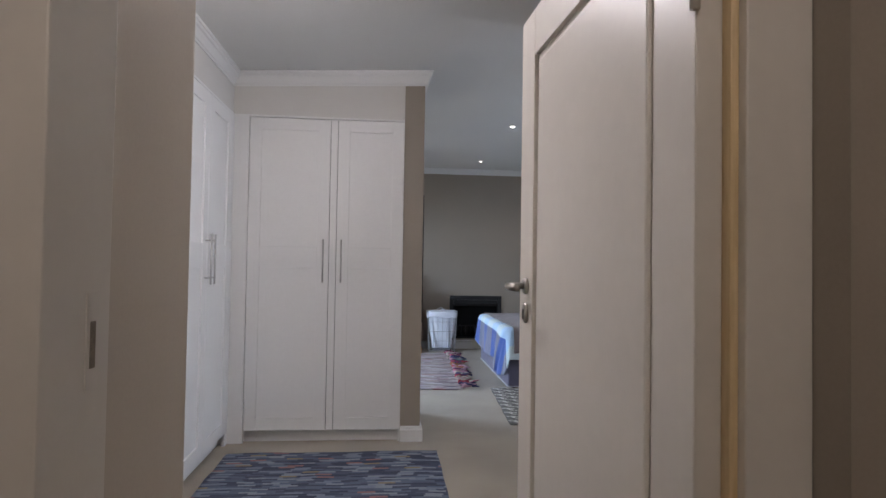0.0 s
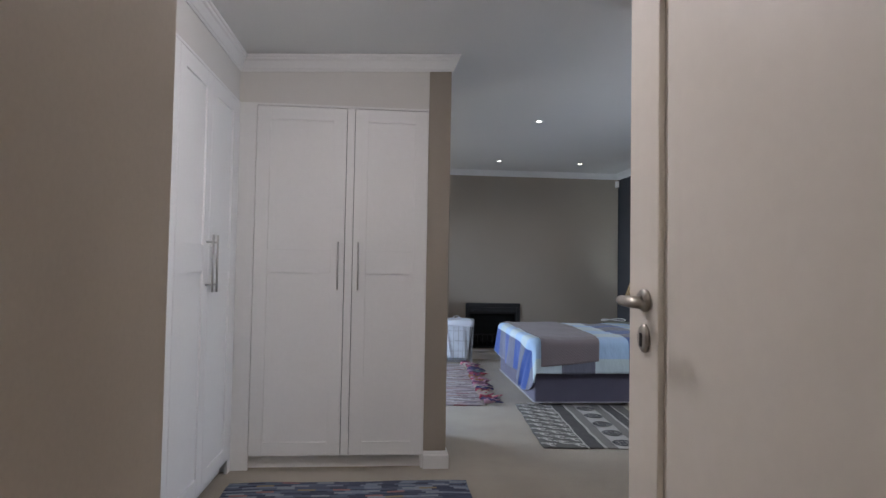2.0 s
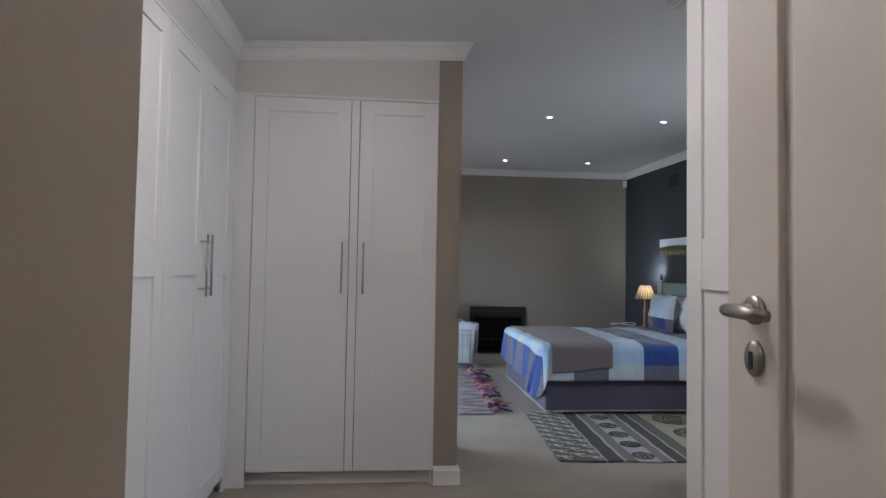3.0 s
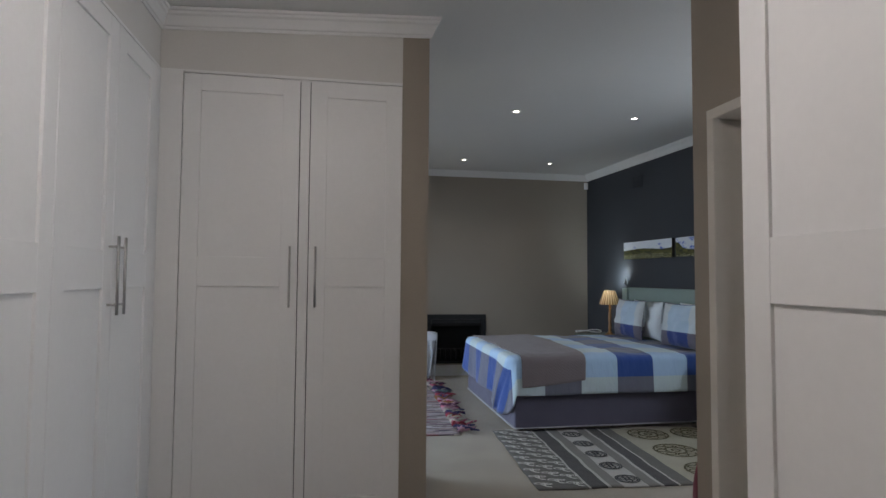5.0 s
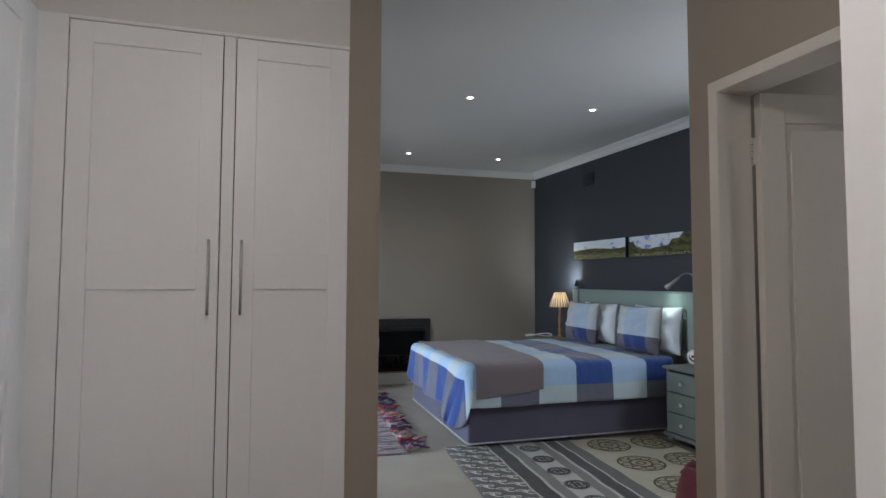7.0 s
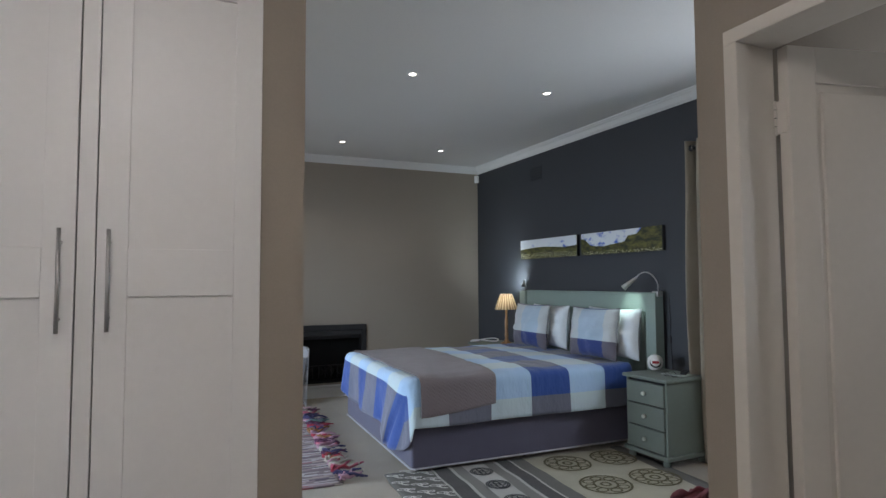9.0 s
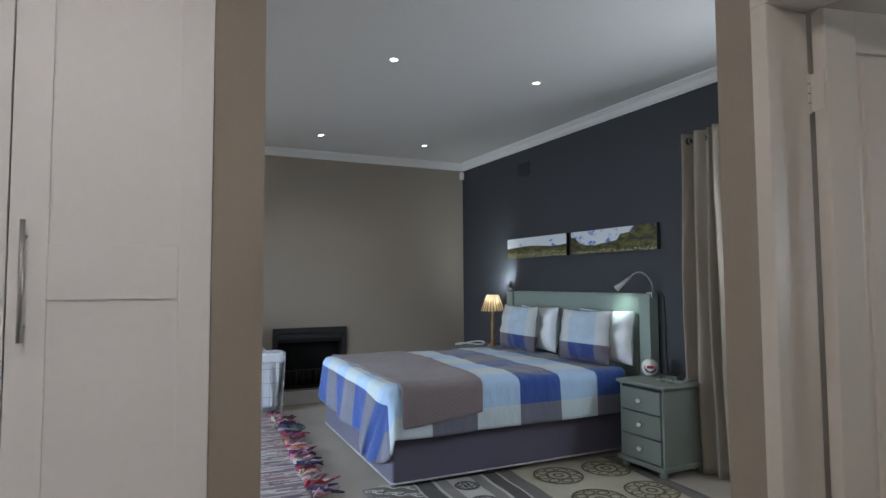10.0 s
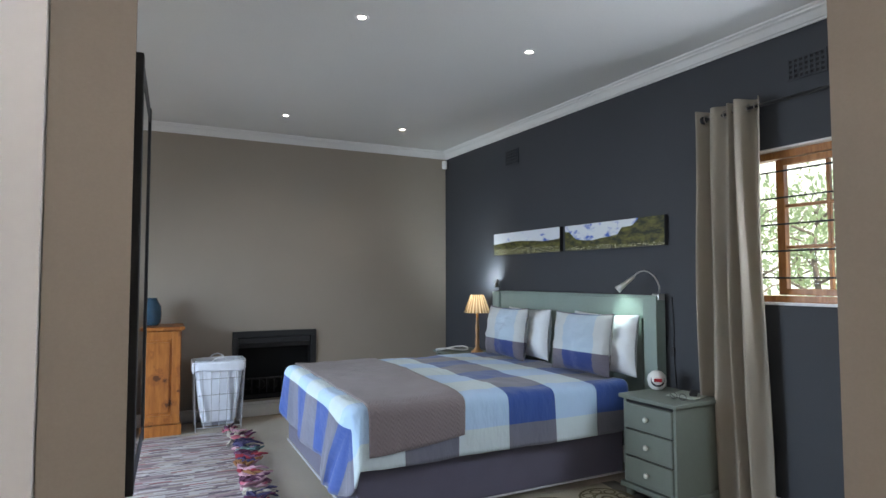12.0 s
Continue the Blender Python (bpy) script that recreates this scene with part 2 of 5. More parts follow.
CASE = plaid("blue_check_pillowcase", 0.27, 0.28, ((0.38, 0.48, 0.57), (0.50, 0.53, 0.53), (0.022, 0.045, 0.18), (0.135, 0.12, 0.145)), -0.15, -0.17)


def quilted():
    m = material("taupe_quilted_cotton", (0.20, 0.168, 0.175), 0.9, vary=0.08, scale=6, fine=250, bump=0.0, sheen=0.2)
    n, k, b = tree(m)
    uv, u, v = uv_axes(n, k)
    zig = maths(n, k, "PINGPONG", maths(n, k, "MULTIPLY", u, 1.0), 0.025)
    wave = maths(n, k, "PINGPONG", maths(n, k, "ADD", v, zig), 0.014)
    bp = n.new("ShaderNodeBump")
    bp.inputs["Strength"].default_value, bp.inputs["Distance"].default_value = 0.5, 0.35
    k.new(wave, bp.inputs["Height"])
    k.new(bp.outputs[0], b.inputs["Normal"])
    return m


QUILT = quilted()


def woven(name, along, across, colours, rare, seed):
    """Rag weave: many narrow runs of cloth in mixed colours, laid along u."""
    m = material(name, (0.3, 0.3, 0.3), 0.95, fine=200, bump=0.004)
    n, k, b = tree(m)
    uv, u, v = uv_axes(n, k)
    row = maths(n, k, "FLOOR", maths(n, k, "DIVIDE", maths(n, k, "ADD", v, maths(n, k, "MULTIPLY", noise_of(n, k, uv, 6.0), across * 0.5)), across))
    shift = maths(n, k, "MULTIPLY", maths(n, k, "SINE", maths(n, k, "MULTIPLY", row, 12.9898 + seed)), 3.7)
    cell = maths(n, k, "FLOOR", maths(n, k, "DIVIDE", maths(n, k, "ADD", u, shift), along))
    at = n.new("ShaderNodeCombineXYZ")
    k.new(cell, at.inputs[0])
    k.new(row, at.inputs[1])
    rnd = n.new("ShaderNodeTexWhiteNoise")
    rnd.noise_dimensions = "2D"
    k.new(at.outputs[0], rnd.inputs["Vector"])
    r = n.new("ShaderNodeValToRGB")
    r.color_ramp.interpolation = "CONSTANT"
    stops = list(colours) + list(rare)
    while len(r.color_ramp.elements) < len(stops):
        r.color_ramp.elements.new(0.5)
    common = 0.94 / len(colours)
    for i, (e, c) in enumerate(zip(r.color_ramp.elements, stops)):
        e.position = i * common if i < len(colours) else 0.94 + 0.06 * (i - len(colours)) / max(1, len(rare))
        e.color = (*c, 1)
    k.new(rnd.outputs["Value"], r.inputs[0])
    dirt = blend(n, k, maths(n, k, "MULTIPLY", noise_of(n, k, uv, 60.0), 0.5), r.outputs[0], (0.08, 0.08, 0.1))
    k.new(dirt, b.inputs["Base Color"])
    bp = n.new("ShaderNodeBump")
    bp.inputs["Strength"].default_value, bp.inputs["Distance"].default_value = 0.8, 0.6
    k.new(maths(n, k, "PINGPONG", v, across / 2), bp.inputs["Height"])
    k.new(bp.outputs[0], b.inputs["Normal"])
    return m


DENIM = woven("denim_rag_weave", 0.10, 0.022, ((0.04, 0.055, 0.10), (0.10, 0.13, 0.19), (0.20, 0.235, 0.30), (0.024, 0.032, 0.07), (0.27, 0.30, 0.34), (0.075, 0.095, 0.15)), ((0.33, 0.15, 0.14), (0.30, 0.23, 0.12)), 0)
RAGRUG = woven("pale_rag_weave", 0.13, 0.017, ((0.52, 0.47, 0.46), (0.27, 0.21, 0.21), (0.60, 0.57, 0.56), (0.38, 0.27, 0.29), (0.20, 0.15, 0.16), (0.46, 0.39, 0.34)), ((0.10, 0.07, 0.10), (0.36, 0.12, 0.12)), 3)


def striped_rug():
    m = material("printed_grey_rug", (0.3, 0.3, 0.3), 0.95, fine=260, bump=0.004)
    n, k, b = tree(m)
    uv, u, v = uv_axes(n, k)
    r = n.new("ShaderNodeValToRGB")
    r.color_ramp.interpolation = "CONSTANT"
    grey, dark, pale, cream, white = (0.115, 0.108, 0.097), (0.05, 0.049, 0.047), (0.20, 0.19, 0.17), (0.40, 0.37, 0.275), (0.47, 0.45, 0.41)
    stops = ((0.0, grey), (0.315, white), (0.335, dark), (0.445, white), (0.465, pale), (0.545, white), (0.71, pale), (0.785, white), (0.805, dark), (0.90, white), (0.92, grey), (1.02, cream), (1.78, grey))
    while len(r.color_ramp.elements) < len(stops):
        r.color_ramp.elements.new(0.5)
    for e, (p, c) in zip(r.color_ramp.elements, stops):
        e.position, e.color = p / 2.0, (*c, 1)
    k.new(maths(n, k, "DIVIDE", u, 2.0), r.inputs[0])
    worn = blend(n, k, maths(n, k, "MULTIPLY", noise_of(n, k, uv, 9.0), 0.35), r.outputs[0], (0.2, 0.19, 0.17))
    k.new(worn, b.inputs["Base Color"])
    return m


GREYRUG = striped_rug()
RUGPALE = material("rug_print_pale", (0.58, 0.56, 0.51), 0.95, vary=0.2, scale=20, fine=260, bump=0.003)
RUGDARK = material("rug_print_dark", (0.07, 0.07, 0.07), 0.95, vary=0.2, scale=20, fine=260, bump=0.003)
RUGGOLD = material("rug_print_olive", (0.11, 0.095, 0.05), 0.95, vary=0.25, scale=20, fine=260, bump=0.003)


def landscape(name, skyline, seed, flowers, cover):
    """A photographic landscape print: clouded sky over hills."""
    m = material(name, (0.3, 0.4, 0.3), 0.45, bump=0)
    n, k, b = tree(m)
    uv, u, v = uv_axes(n, k)
    mp = n.new("ShaderNodeMapping")
    mp.inputs["Scale"].default_value, mp.inputs["Location"].default_value = (4.5, 1.6, 1), (seed, seed * 2, 0)
    k.new(uv, mp.inputs[0])
    cloud = noise_of(n, k, mp.outputs[0], 1.6, 5.0, 0.6)
    cr = n.new("ShaderNodeValToRGB")
    cr.color_ramp.elements[0].position, cr.color_ramp.elements[0].color = cover, (0.05, 0.13, 0.52, 1)
    cr.color_ramp.elements[1].position, cr.color_ramp.elements[1].color = cover + 0.1, (0.66, 0.70, 0.74, 1)
    k.new(cloud, cr.inputs[0])
    line = n.new("ShaderNodeCombineXYZ")
    k.new(maths(n, k, "ADD", u, seed), line.inputs[0])
    bumps = noise_of(n, k, line.outputs[0], 4.0, 6.0, 0.55)
    hill = n.new("ShaderNodeValToRGB")
    while len(hill.color_ramp.elements) < len(skyline):
        hill.color_ramp.elements.new(0.5)
    for e, (p, h) in zip(hill.color_ramp.elements, skyline):
        e.position, e.color = p, (h, h, h, 1)
    k.new(u, hill.inputs[0])
    height = maths(n, k, "ADD", hill.outputs[0], maths(n, k, "MULTIPLY", maths(n, k, "SUBTRACT", bumps, 0.5), 0.16))
    land = maths(n, k, "LESS_THAN", v, height)
    wide = n.new("ShaderNodeMapping")
    wide.inputs["Scale"].default_value = (4.0, 1.6, 1.0)
    k.new(uv, wide.inputs[0])
    tex = noise_of(n, k, wide.outputs[0], 3.2, 8.0, 0.65)
    lr = n.new("ShaderNodeValToRGB")
    for e, (p, c) in zip(lr.color_ramp.elements, ((0.40, (0.016, 0.020, 0.007)), (0.66, (0.15, 0.14, 0.03)))):
        e.position, e.color = p, (*c, 1)
    k.new(tex, lr.inputs[0])
    front = maths(n, k, "LESS_THAN", v, maths(n, k, "MULTIPLY", bumps, flowers))
    speck = maths(n, k, "GREATER_THAN", noise_of(n, k, wide.outputs[0], 16.0, 2.0), 0.57)
    ground = blend(n, k, maths(n, k, "MULTIPLY", front, speck), lr.outputs[0], (0.55, 0.52, 0.36))
    k.new(blend(n, k, land, cr.outputs[0], ground), b.inputs["Base Color"])
    return m


PRINT_A = landscape("hill_print", ((0.0, 0.50), (0.3, 0.58), (0.6, 0.54), (0.8, 0.47), (1.0, 0.55)), 1.7, 0.55, 0.33)
PRINT_B = landscape("mountain_print", ((0.0, 0.78), (0.05, 0.74), (0.13, 0.42), (0.3, 0.34), (0.5, 0.42), (0.58, 0.50), (0.62, 0.74), (0.72, 0.76), (0.78, 1.0), (1.0, 1.1)), 4.2, 0.25, 0.38)


def pleated():
    m = material("straw_shade", (0.38, 0.33, 0.24), 0.9, vary=0.2, scale=30, fine=200, bump=0.003)
    n, k, b = tree(m)
    tr, ad = n.new("ShaderNodeBsdfTranslucent"), n.new("ShaderNodeMixShader")
    tr.inputs[0].default_value = (0.70, 0.65, 0.52, 1)
    ad.inputs[0].default_value = 0.34
    co, ax = n.new("ShaderNodeTexCoord"), n.new("ShaderNodeSeparateXYZ")
    k.new(co.outputs["Object"], ax.inputs[0])
    turn = maths(n, k, "MULTIPLY", maths(n, k, "ARCTAN2", ax.outputs[1], ax.outputs[0]), 22 / math.pi)
    rib = maths(n, k, "PINGPONG", turn, 1.0)
    k.new(blend(n, k, rib, (0.14, 0.10, 0.045), (0.46, 0.40, 0.28)), b.inputs["Base Color"])
    k.new(blend(n, k, rib, (0.22, 0.16, 0.08), (0.85, 0.80, 0.66)), tr.inputs[0])
    k.new(b.outputs[0], ad.inputs[1])
    k.new(tr.outputs[0], ad.inputs[2])
    k.new(ad.outputs[0], n["Material Output"].inputs[0])
    return m


SHADE = pleated()


def curtain_cloth():
    m = material("oatmeal_curtain_linen", (0.40, 0.355, 0.285), 0.9, vary=0.1, scale=5, fine=240, bump=0.003, sheen=0.15)
    n, k, b = tree(m)
    tr, ad = n.new("ShaderNodeBsdfTranslucent"), n.new("ShaderNodeMixShader")
    tr.inputs[0].default_value = (0.55, 0.50, 0.42, 1)
    ad.inputs[0].default_value = 0.3
    k.new(b.outputs[0], ad.inputs[1])
    k.new(tr.outputs[0], ad.inputs[2])
    k.new(ad.outputs[0], n["Material Output"].inputs[0])
    return m


CURTAIN = curtain_cloth()

# ---- mesh tools ----


def mesh_of(name, bm, mat, smooth=False):
    me = bpy.data.meshes.new(name)
    bm.normal_update()
    bm.to_mesh(me)
    bm.free()
    me.materials.append(mat)
    if smooth:
        for p in me.polygons:
            p.use_smooth = True
    return me


def part(name, bm, mat, parent, label="", smooth=False):
    ob = new(name, mesh_of(name, bm, mat, smooth))
    ob.parent = parent
    return tagged(ob, label)


def thing(name, m, label, category, group="", kind=""):
    ob = new(name)
    ob.empty_display_size = 0.1
    ob.matrix_world = m
    return tagged(ob, label, category, group, kind)


def structure(name, bm, mat, label, category, m=None):
    ob = new(name, mesh_of(name, bm, mat))
    if m is not None:
        ob.matrix_world = m
    return tagged(ob, label, category, "", "structure")


def box(x0, x1, y0, y1, z0, z1, bevel=0.0, bm=None, seg=2):
    one = bmesh.new()
    bmesh.ops.create_cube(one, size=1.0, matrix=Matrix.LocRotScale(((x0 + x1) / 2, (y0 + y1) / 2, (z0 + z1) / 2), None, (abs(x1 - x0), abs(y1 - y0), abs(z1 - z0))))
    if bevel:
        bmesh.ops.bevel(one, geom=list(one.edges), offset=bevel, segments=seg, profile=0.6, affect="EDGES")
    return join(bm, one)


def join(bm, one):
    if bm is None:
        return one
    me = bpy.data.meshes.new("piece")
    one.to_mesh(me)
    one.free()
    bm.from_mesh(me)
    bpy.data.meshes.remove(me)
    return bm


def lathe(profile, m=None, seg=24, bm=None):
    """A turned shape: profile of (radius, height), about z."""
    one = bmesh.new()
    rings = []
    for r, z in profile:
        if r <= 1e-6:
            rings.append([one.verts.new((0, 0, z))])
        else:
            rings.append([one.verts.new((r * math.cos(2 * math.pi * i / seg), r * math.sin(2 * math.pi * i / seg), z)) for i in range(seg)])
    for a, c in zip(rings, rings[1:]):
        for i in range(seg):
            j = (i + 1) % seg
            if len(a) == 1 and len(c) == 1:
                continue
            if len(a) == 1:
                one.faces.new((a[0], c[j], c[i]))
            elif len(c) == 1:
                one.faces.new((a[i], a[j], c[0]))
            else:
                one.faces.new((a[i], a[j], c[j], c[i]))
    bmesh.ops.recalc_face_normals(one, faces=list(one.faces))
    if m is not None:
        one.transform(m)
    return join(bm, one)


def tube(points, r, seg=8, bm=None, closed=False):
    one = bmesh.new()
    pts = [Vector(p) for p in points]
    rings, up = [], Vector((0, 0, 1))
    for i, p in enumerate(pts):
        a = pts[i - 1] if (i or closed) else p
        c = pts[(i + 1) % len(pts)] if (i + 1 < len(pts) or closed) else p
        d = (c - a).normalized()
        side = d.cross(up)
        side = d.cross(Vector((1, 0, 0))) if side.length < 0.05 else side
        side.normalize()
        top = side.cross(d)
        rr = r[i] if isinstance(r, (list, tuple)) else r
        rings.append([one.verts.new(p + rr * (math.cos(2 * math.pi * s / seg) * side + math.sin(2 * math.pi * s / seg) * top)) for s in range(seg)])
    pairs = list(zip(rings, rings[1:])) + ([(rings[-1], rings[0])] if closed else [])
    for a, c in pairs:
        for s in range(seg):
            one.faces.new((a[s], a[(s + 1) % seg], c[(s + 1) % seg], c[s]))
    if not closed:
        one.faces.new(rings[0][::-1])
        one.faces.new(rings[-1])
    bmesh.ops.recalc_face_normals(one, faces=list(one.faces))
    return join(bm, one)


def sheet(nu, nv, place, uv_at, thick=0.0, close=False):
    """A cloth of nu by nv cells; place(i/nu, j/nv) gives its point, uv_at its cloth coordinates in metres."""
    bm = bmesh.new()
    layer = bm.loops.layers.uv.new("UVMap")
    grid = [[bm.verts.new(place(i / nu, j / nv)) for j in range(nv + 1)] for i in range(nu + 1)]
    for i in range(nu):
        for j in range(nv):
            f = bm.faces.new((grid[i][j], grid[i + 1][j], grid[i + 1][j + 1], grid[i][j + 1]))
            f.smooth = True
            for lp, (a, c) in zip(f.loops, ((i, j), (i + 1, j), (i + 1, j + 1), (i, j + 1))):
                lp[layer].uv = uv_at(a / nu, c / nv)
    bm.normal_update()
    if thick:
        bmesh.ops.solidify(bm, geom=list(bm.faces), thickness=thick)
    return bm


def swept(profile, path, bm=None):
    """A moulding: profile points (out, z) swept along a level path with mitred corners; 'out' lies to the right of the walk."""
    one = bmesh.new()
    pts = [Vector((x, y)) for x, y in path]
    rings = []
    for i, p in enumerate(pts):
        d0 = (p - pts[i - 1]).normalized() if i else None
        d1 = (pts[i + 1] - p).normalized() if i + 1 < len(pts) else None
        n0 = Vector((d0.y, -d0.x)) if d0 else None
        n1 = Vector((d1.y, -d1.x)) if d1 else None
        if n0 and n1:
            mv = (n0 + n1).normalized()
            mv = mv / max(0.2, mv.dot(n0))
        else:
            mv = n0 or n1
        rings.append([one.verts.new((p.x + mv.x * o, p.y + mv.y * o, z)) for o, z in profile])
    for a, c in zip(rings, rings[1:]):
        for s in range(len(profile)):
            t = (s + 1) % len(profile)
            one.faces.new((a[s], a[t], c[t], c[s]))
    one.faces.new(rings[0])
    one.faces.new(rings[-1][::-1])
    bmesh.ops.recalc_face_normals(one, faces=list(one.faces))
    return join(bm, one)


CEILING = 2.745
EAST = pose(3.25, 8.53, 0, 0, 0, -90 + 2.5)  # bed wall: x along it from the far corner, -y into the room

# ---- structure ----
structure("floor", box(-2.6, 3.9, -1.8, 8.8, -0.12, 0), CARPET, "beige cut-pile carpet, a little worn", "floor")
structure("ceiling", box(-2.6, 3.75, -1.8, 8.8, CEILING, CEILING + 0.12), CEIL, "smooth white painted ceiling", "ceiling")



def lobby_fall(x, y):
    """How far the lobby ceiling lies below the bedroom's."""
    return 0.0475 * max(0.0, 0.9 - x) * min(1.0, max(0.0, (4.9 - y) / 0.95))


bm = sheet(16, 20, lambda a, c: (-1.76 + a * 2.66, 0.585 + c * 4.315, CEILING - 0.001 - lobby_fall(-1.76 + a * 2.66, 0.585 + c * 4.315)), lambda a, c: (a, c), 0.0)
structure("ceiling_lobby", bm, CEIL, "white painted lobby ceiling falling a little to one side", "ceiling")

# far wall, with the fireplace opening
bm = box(-2.55, 0.99, 8.53, 8.75, 0, CEILING)
box(0.99, 1.75, 8.53, 8.75, 0, 0.15, bm=bm)
box(0.99, 1.75, 8.53, 8.75, 0.79, CEILING, bm=bm)
box(1.75, 3.24, 8.53, 8.75, 0, CEILING, bm=bm)
structure("wall_far", bm, WALL, "greige painted plaster wall with fireplace opening", "wall")
# bed wall, with the window opening
bm = box(-0.25, 3.50, 0, 0.24, 0, CEILING)
box(3.50, 4.94, 0, 0.24, 0, 1.165, bm=bm)
box(3.50, 4.94, 0, 0.24, 2.045, CEILING, bm=bm)
box(4.94, 5.4, 0, 0.24, 0, CEILING, bm=bm)
structure("wall_bed", bm, DARK, "dark charcoal painted accent wall", "wall", EAST)
# left bedroom wall with a wide glazed opening
bm = box(-2.55, -2.4, 4.6, 5.4, 0, CEILING)
box(-2.55, -2.4, 5.4, 7.6, 2.1, CEILING, bm=bm)
box(-2.55, -2.4, 7.6, 8.53, 0, CEILING, bm=bm)
structure("wall_garden", bm, WALL, "greige painted wall with a glazed garden door", "wall")
# wall behind the wardrobes and its end with the mirror
bm = box(-2.4, 0.132, 4.64, 4.76, 0, CEILING)
box(0.132, 0.278, 3.99, 4.76, 0, CEILING, bm=bm)
for v in bm.verts:  # the end face runs a little out of square
    if v.co.x > 0.2 and v.co.y > 4.5:
        v.co.x = 0.25
structure("wall_partition", bm, WALL, "greige painted wall end beside the wardrobe", "wall")
# lobby walls
structure("wall_lobby_west", box(-1.9, -1.76, 0.44, 4.64, 0, CEILING), WALL, "greige painted lobby wall", "wall")
bm = box(1.396, 1.54, 0.58, 2.34, 0, CEILING)
box(1.396, 1.54, 2.34, 3.158, 2.022, CEILING, bm=bm)
box(1.396, 1.54, 3.158, 3.293, 0, CEILING, bm=bm)
structure("wall_lobby_east", bm, WALL, "greige painted wall with the bathroom doorway", "wall")
structure("wall_bathroom_north", box(1.54, 3.6, 3.185, 3.293, 0, CEILING), WALL, "greige painted wall between bedroom and bathroom", "wall")
bm = box(3.4, 3.55, 0.58, 2.05, 0, CEILING)
box(3.4, 3.55, 2.05, 2.95, 0, 1.1, bm=bm)
box(3.4, 3.55, 2.05, 2.95, 1.9, CEILING, bm=bm)
box(3.4, 3.55, 2.95, 3.185, 0, CEILING, bm=bm)
structure("wall_bathroom_east", bm, UPPER, "pale bathroom wall with a small window", "wall")
structure("wall_nib", box(-1.1, -0.41, 0.585, 1.07, 0, CEILING), REVEAL, "cream painted wall return beside the entry door", "wall")
bm = box(-1.76, -1.1, 0.44, 1.07, 0, CEILING)
box(-1.1, -0.41, 0.44, 0.585, 0, CEILING, bm=bm)
box(-0.41, 0.586, 0.44, 0.58, 2.06, CEILING, bm=bm)
box(0.586, 3.55, 0.394, 0.58, 0, CEILING, bm=bm)
structure("wall_entry", bm, WALL, "greige painted wall round the entry door", "wall")
bm = box(-1.0, -0.88, -1.7, 0.44, 0, CEILING)
box(-0.88, 0.95, -1.7, -1.58, 0, CEILING, bm=bm)
box(0.95, 1.07, -1.7, 0.394, 0, CEILING, bm=bm)
structure("wall_passage", bm, WALL, "greige painted passage walls", "wall")
# plaster above the wardrobes
bm = box(-1.76, -1.095, 1.07, 4.64, 2.352, CEILING)
box(-1.095, 0.132, 3.986, 4.64, 2.352, CEILING, bm=bm)
structure("wall_bulkhead", bm, UPPER, "pale painted plaster above the wardrobes", "wall")

# cornices and skirtings
PROFILE = [(0.0, -0.095), (0.012, -0.095), (0.016, -0.083), (0.028, -0.078), (0.040, -0.060), (0.060, -0.036), (0.078, -0.028), (0.082, -0.016), (0.100, -0.012), (0.105, 0.0), (0.0, 0.0)]


def cornice(path, out=1.0, drop=1.0, fall=0.0):
    bm = swept([(o * out, CEILING - 0.001 + z * drop) for o, z in PROFILE], path)
    for v in bm.verts:  # follows the lobby ceiling where it falls to the west
        v.co.z -= fall * lobby_fall(v.co.x, v.co.y)
    return structure("trim", bm, TRIM, "white moulded plaster cornice", "cornice")


def east_point(s, d):
    p = EAST @ Vector((s, -d, 0))
    return (p.x, p.y)


cornice([(-2.4, 8.529), east_point(0.0, 0.001), east_point(5.25, 0.001)], 0.85, 0.8)
cornice([(-1.0945, 1.071), (-1.0945, 3.985), (0.282, 3.985), (0.254, 4.765), (-2.4, 4.765)], 0.5, 1.08, 1.0)
cornice([(3.3, 3.294), (1.395, 3.294), (1.395, 2.2)], 0.8, 1.0)
SKIRT = [(0.0, 0.0), (0.018, 0.0), (0.018, 0.085), (0.013, 0.095), (0.013, 0.103), (0.006, 0.112), (0.0, 0.112)]


def skirting(path):
    return structure("baseboard", swept(SKIRT, path), TRIM, "white moulded skirting board", "skirting")


skirting([(-2.4, 8.529), (3.24, 8.529)])
skirting([east_point(0.05, 0.001), east_point(5.2, 0.001)])
skirting([(0.133, 3.989), (0.2795, 3.989), (0.2515, 4.765), (-2.4, 4.765)])
skirting([(3.2, 3.294), (1.395, 3.294), (1.395, 3.19)])

# ---- wardrobes ----


def shaker_door(parent, w, h, handle_side, handle_top, mid):
    """A cupboard door in its own frame: x across, z up, front towards -y."""
    ds = 0.085
    door = part("door", box(0, ds, 0, 0.022, 0, h, 0.002), CUP, parent)
    part("stile", box(w - ds, w, 0, 0.022, 0, h, 0.002), CUP, door)
    for z0, z1 in ((0, ds), (mid, mid + 0.15), (h - ds, h)):
        part("rail", box(ds, w - ds, 0.0006, 0.022, z0, z1, 0.002), CUP, door)
    for z0, z1 in ((ds, mid), (mid + 0.15, h - ds)):
        part("panel", box(ds, w - ds, 0.010, 0.018, z0, z1), CUP, door)
    if handle_side is not None:
        hx = 0.036 if handle_side < 0 else w - 0.036
        bm = tube([(hx, -0.036, handle_top - 0.31), (hx, -0.036, handle_top)], 0.006, 10)
        for z in (handle_top - 0.27, handle_top - 0.04):
            tube([(hx, -0.036, z), (hx, 0.0, z)], 0.005, 8, bm)
        part("handle", bm, CHROME, door, "slim brushed steel bar handle", True)
    return door


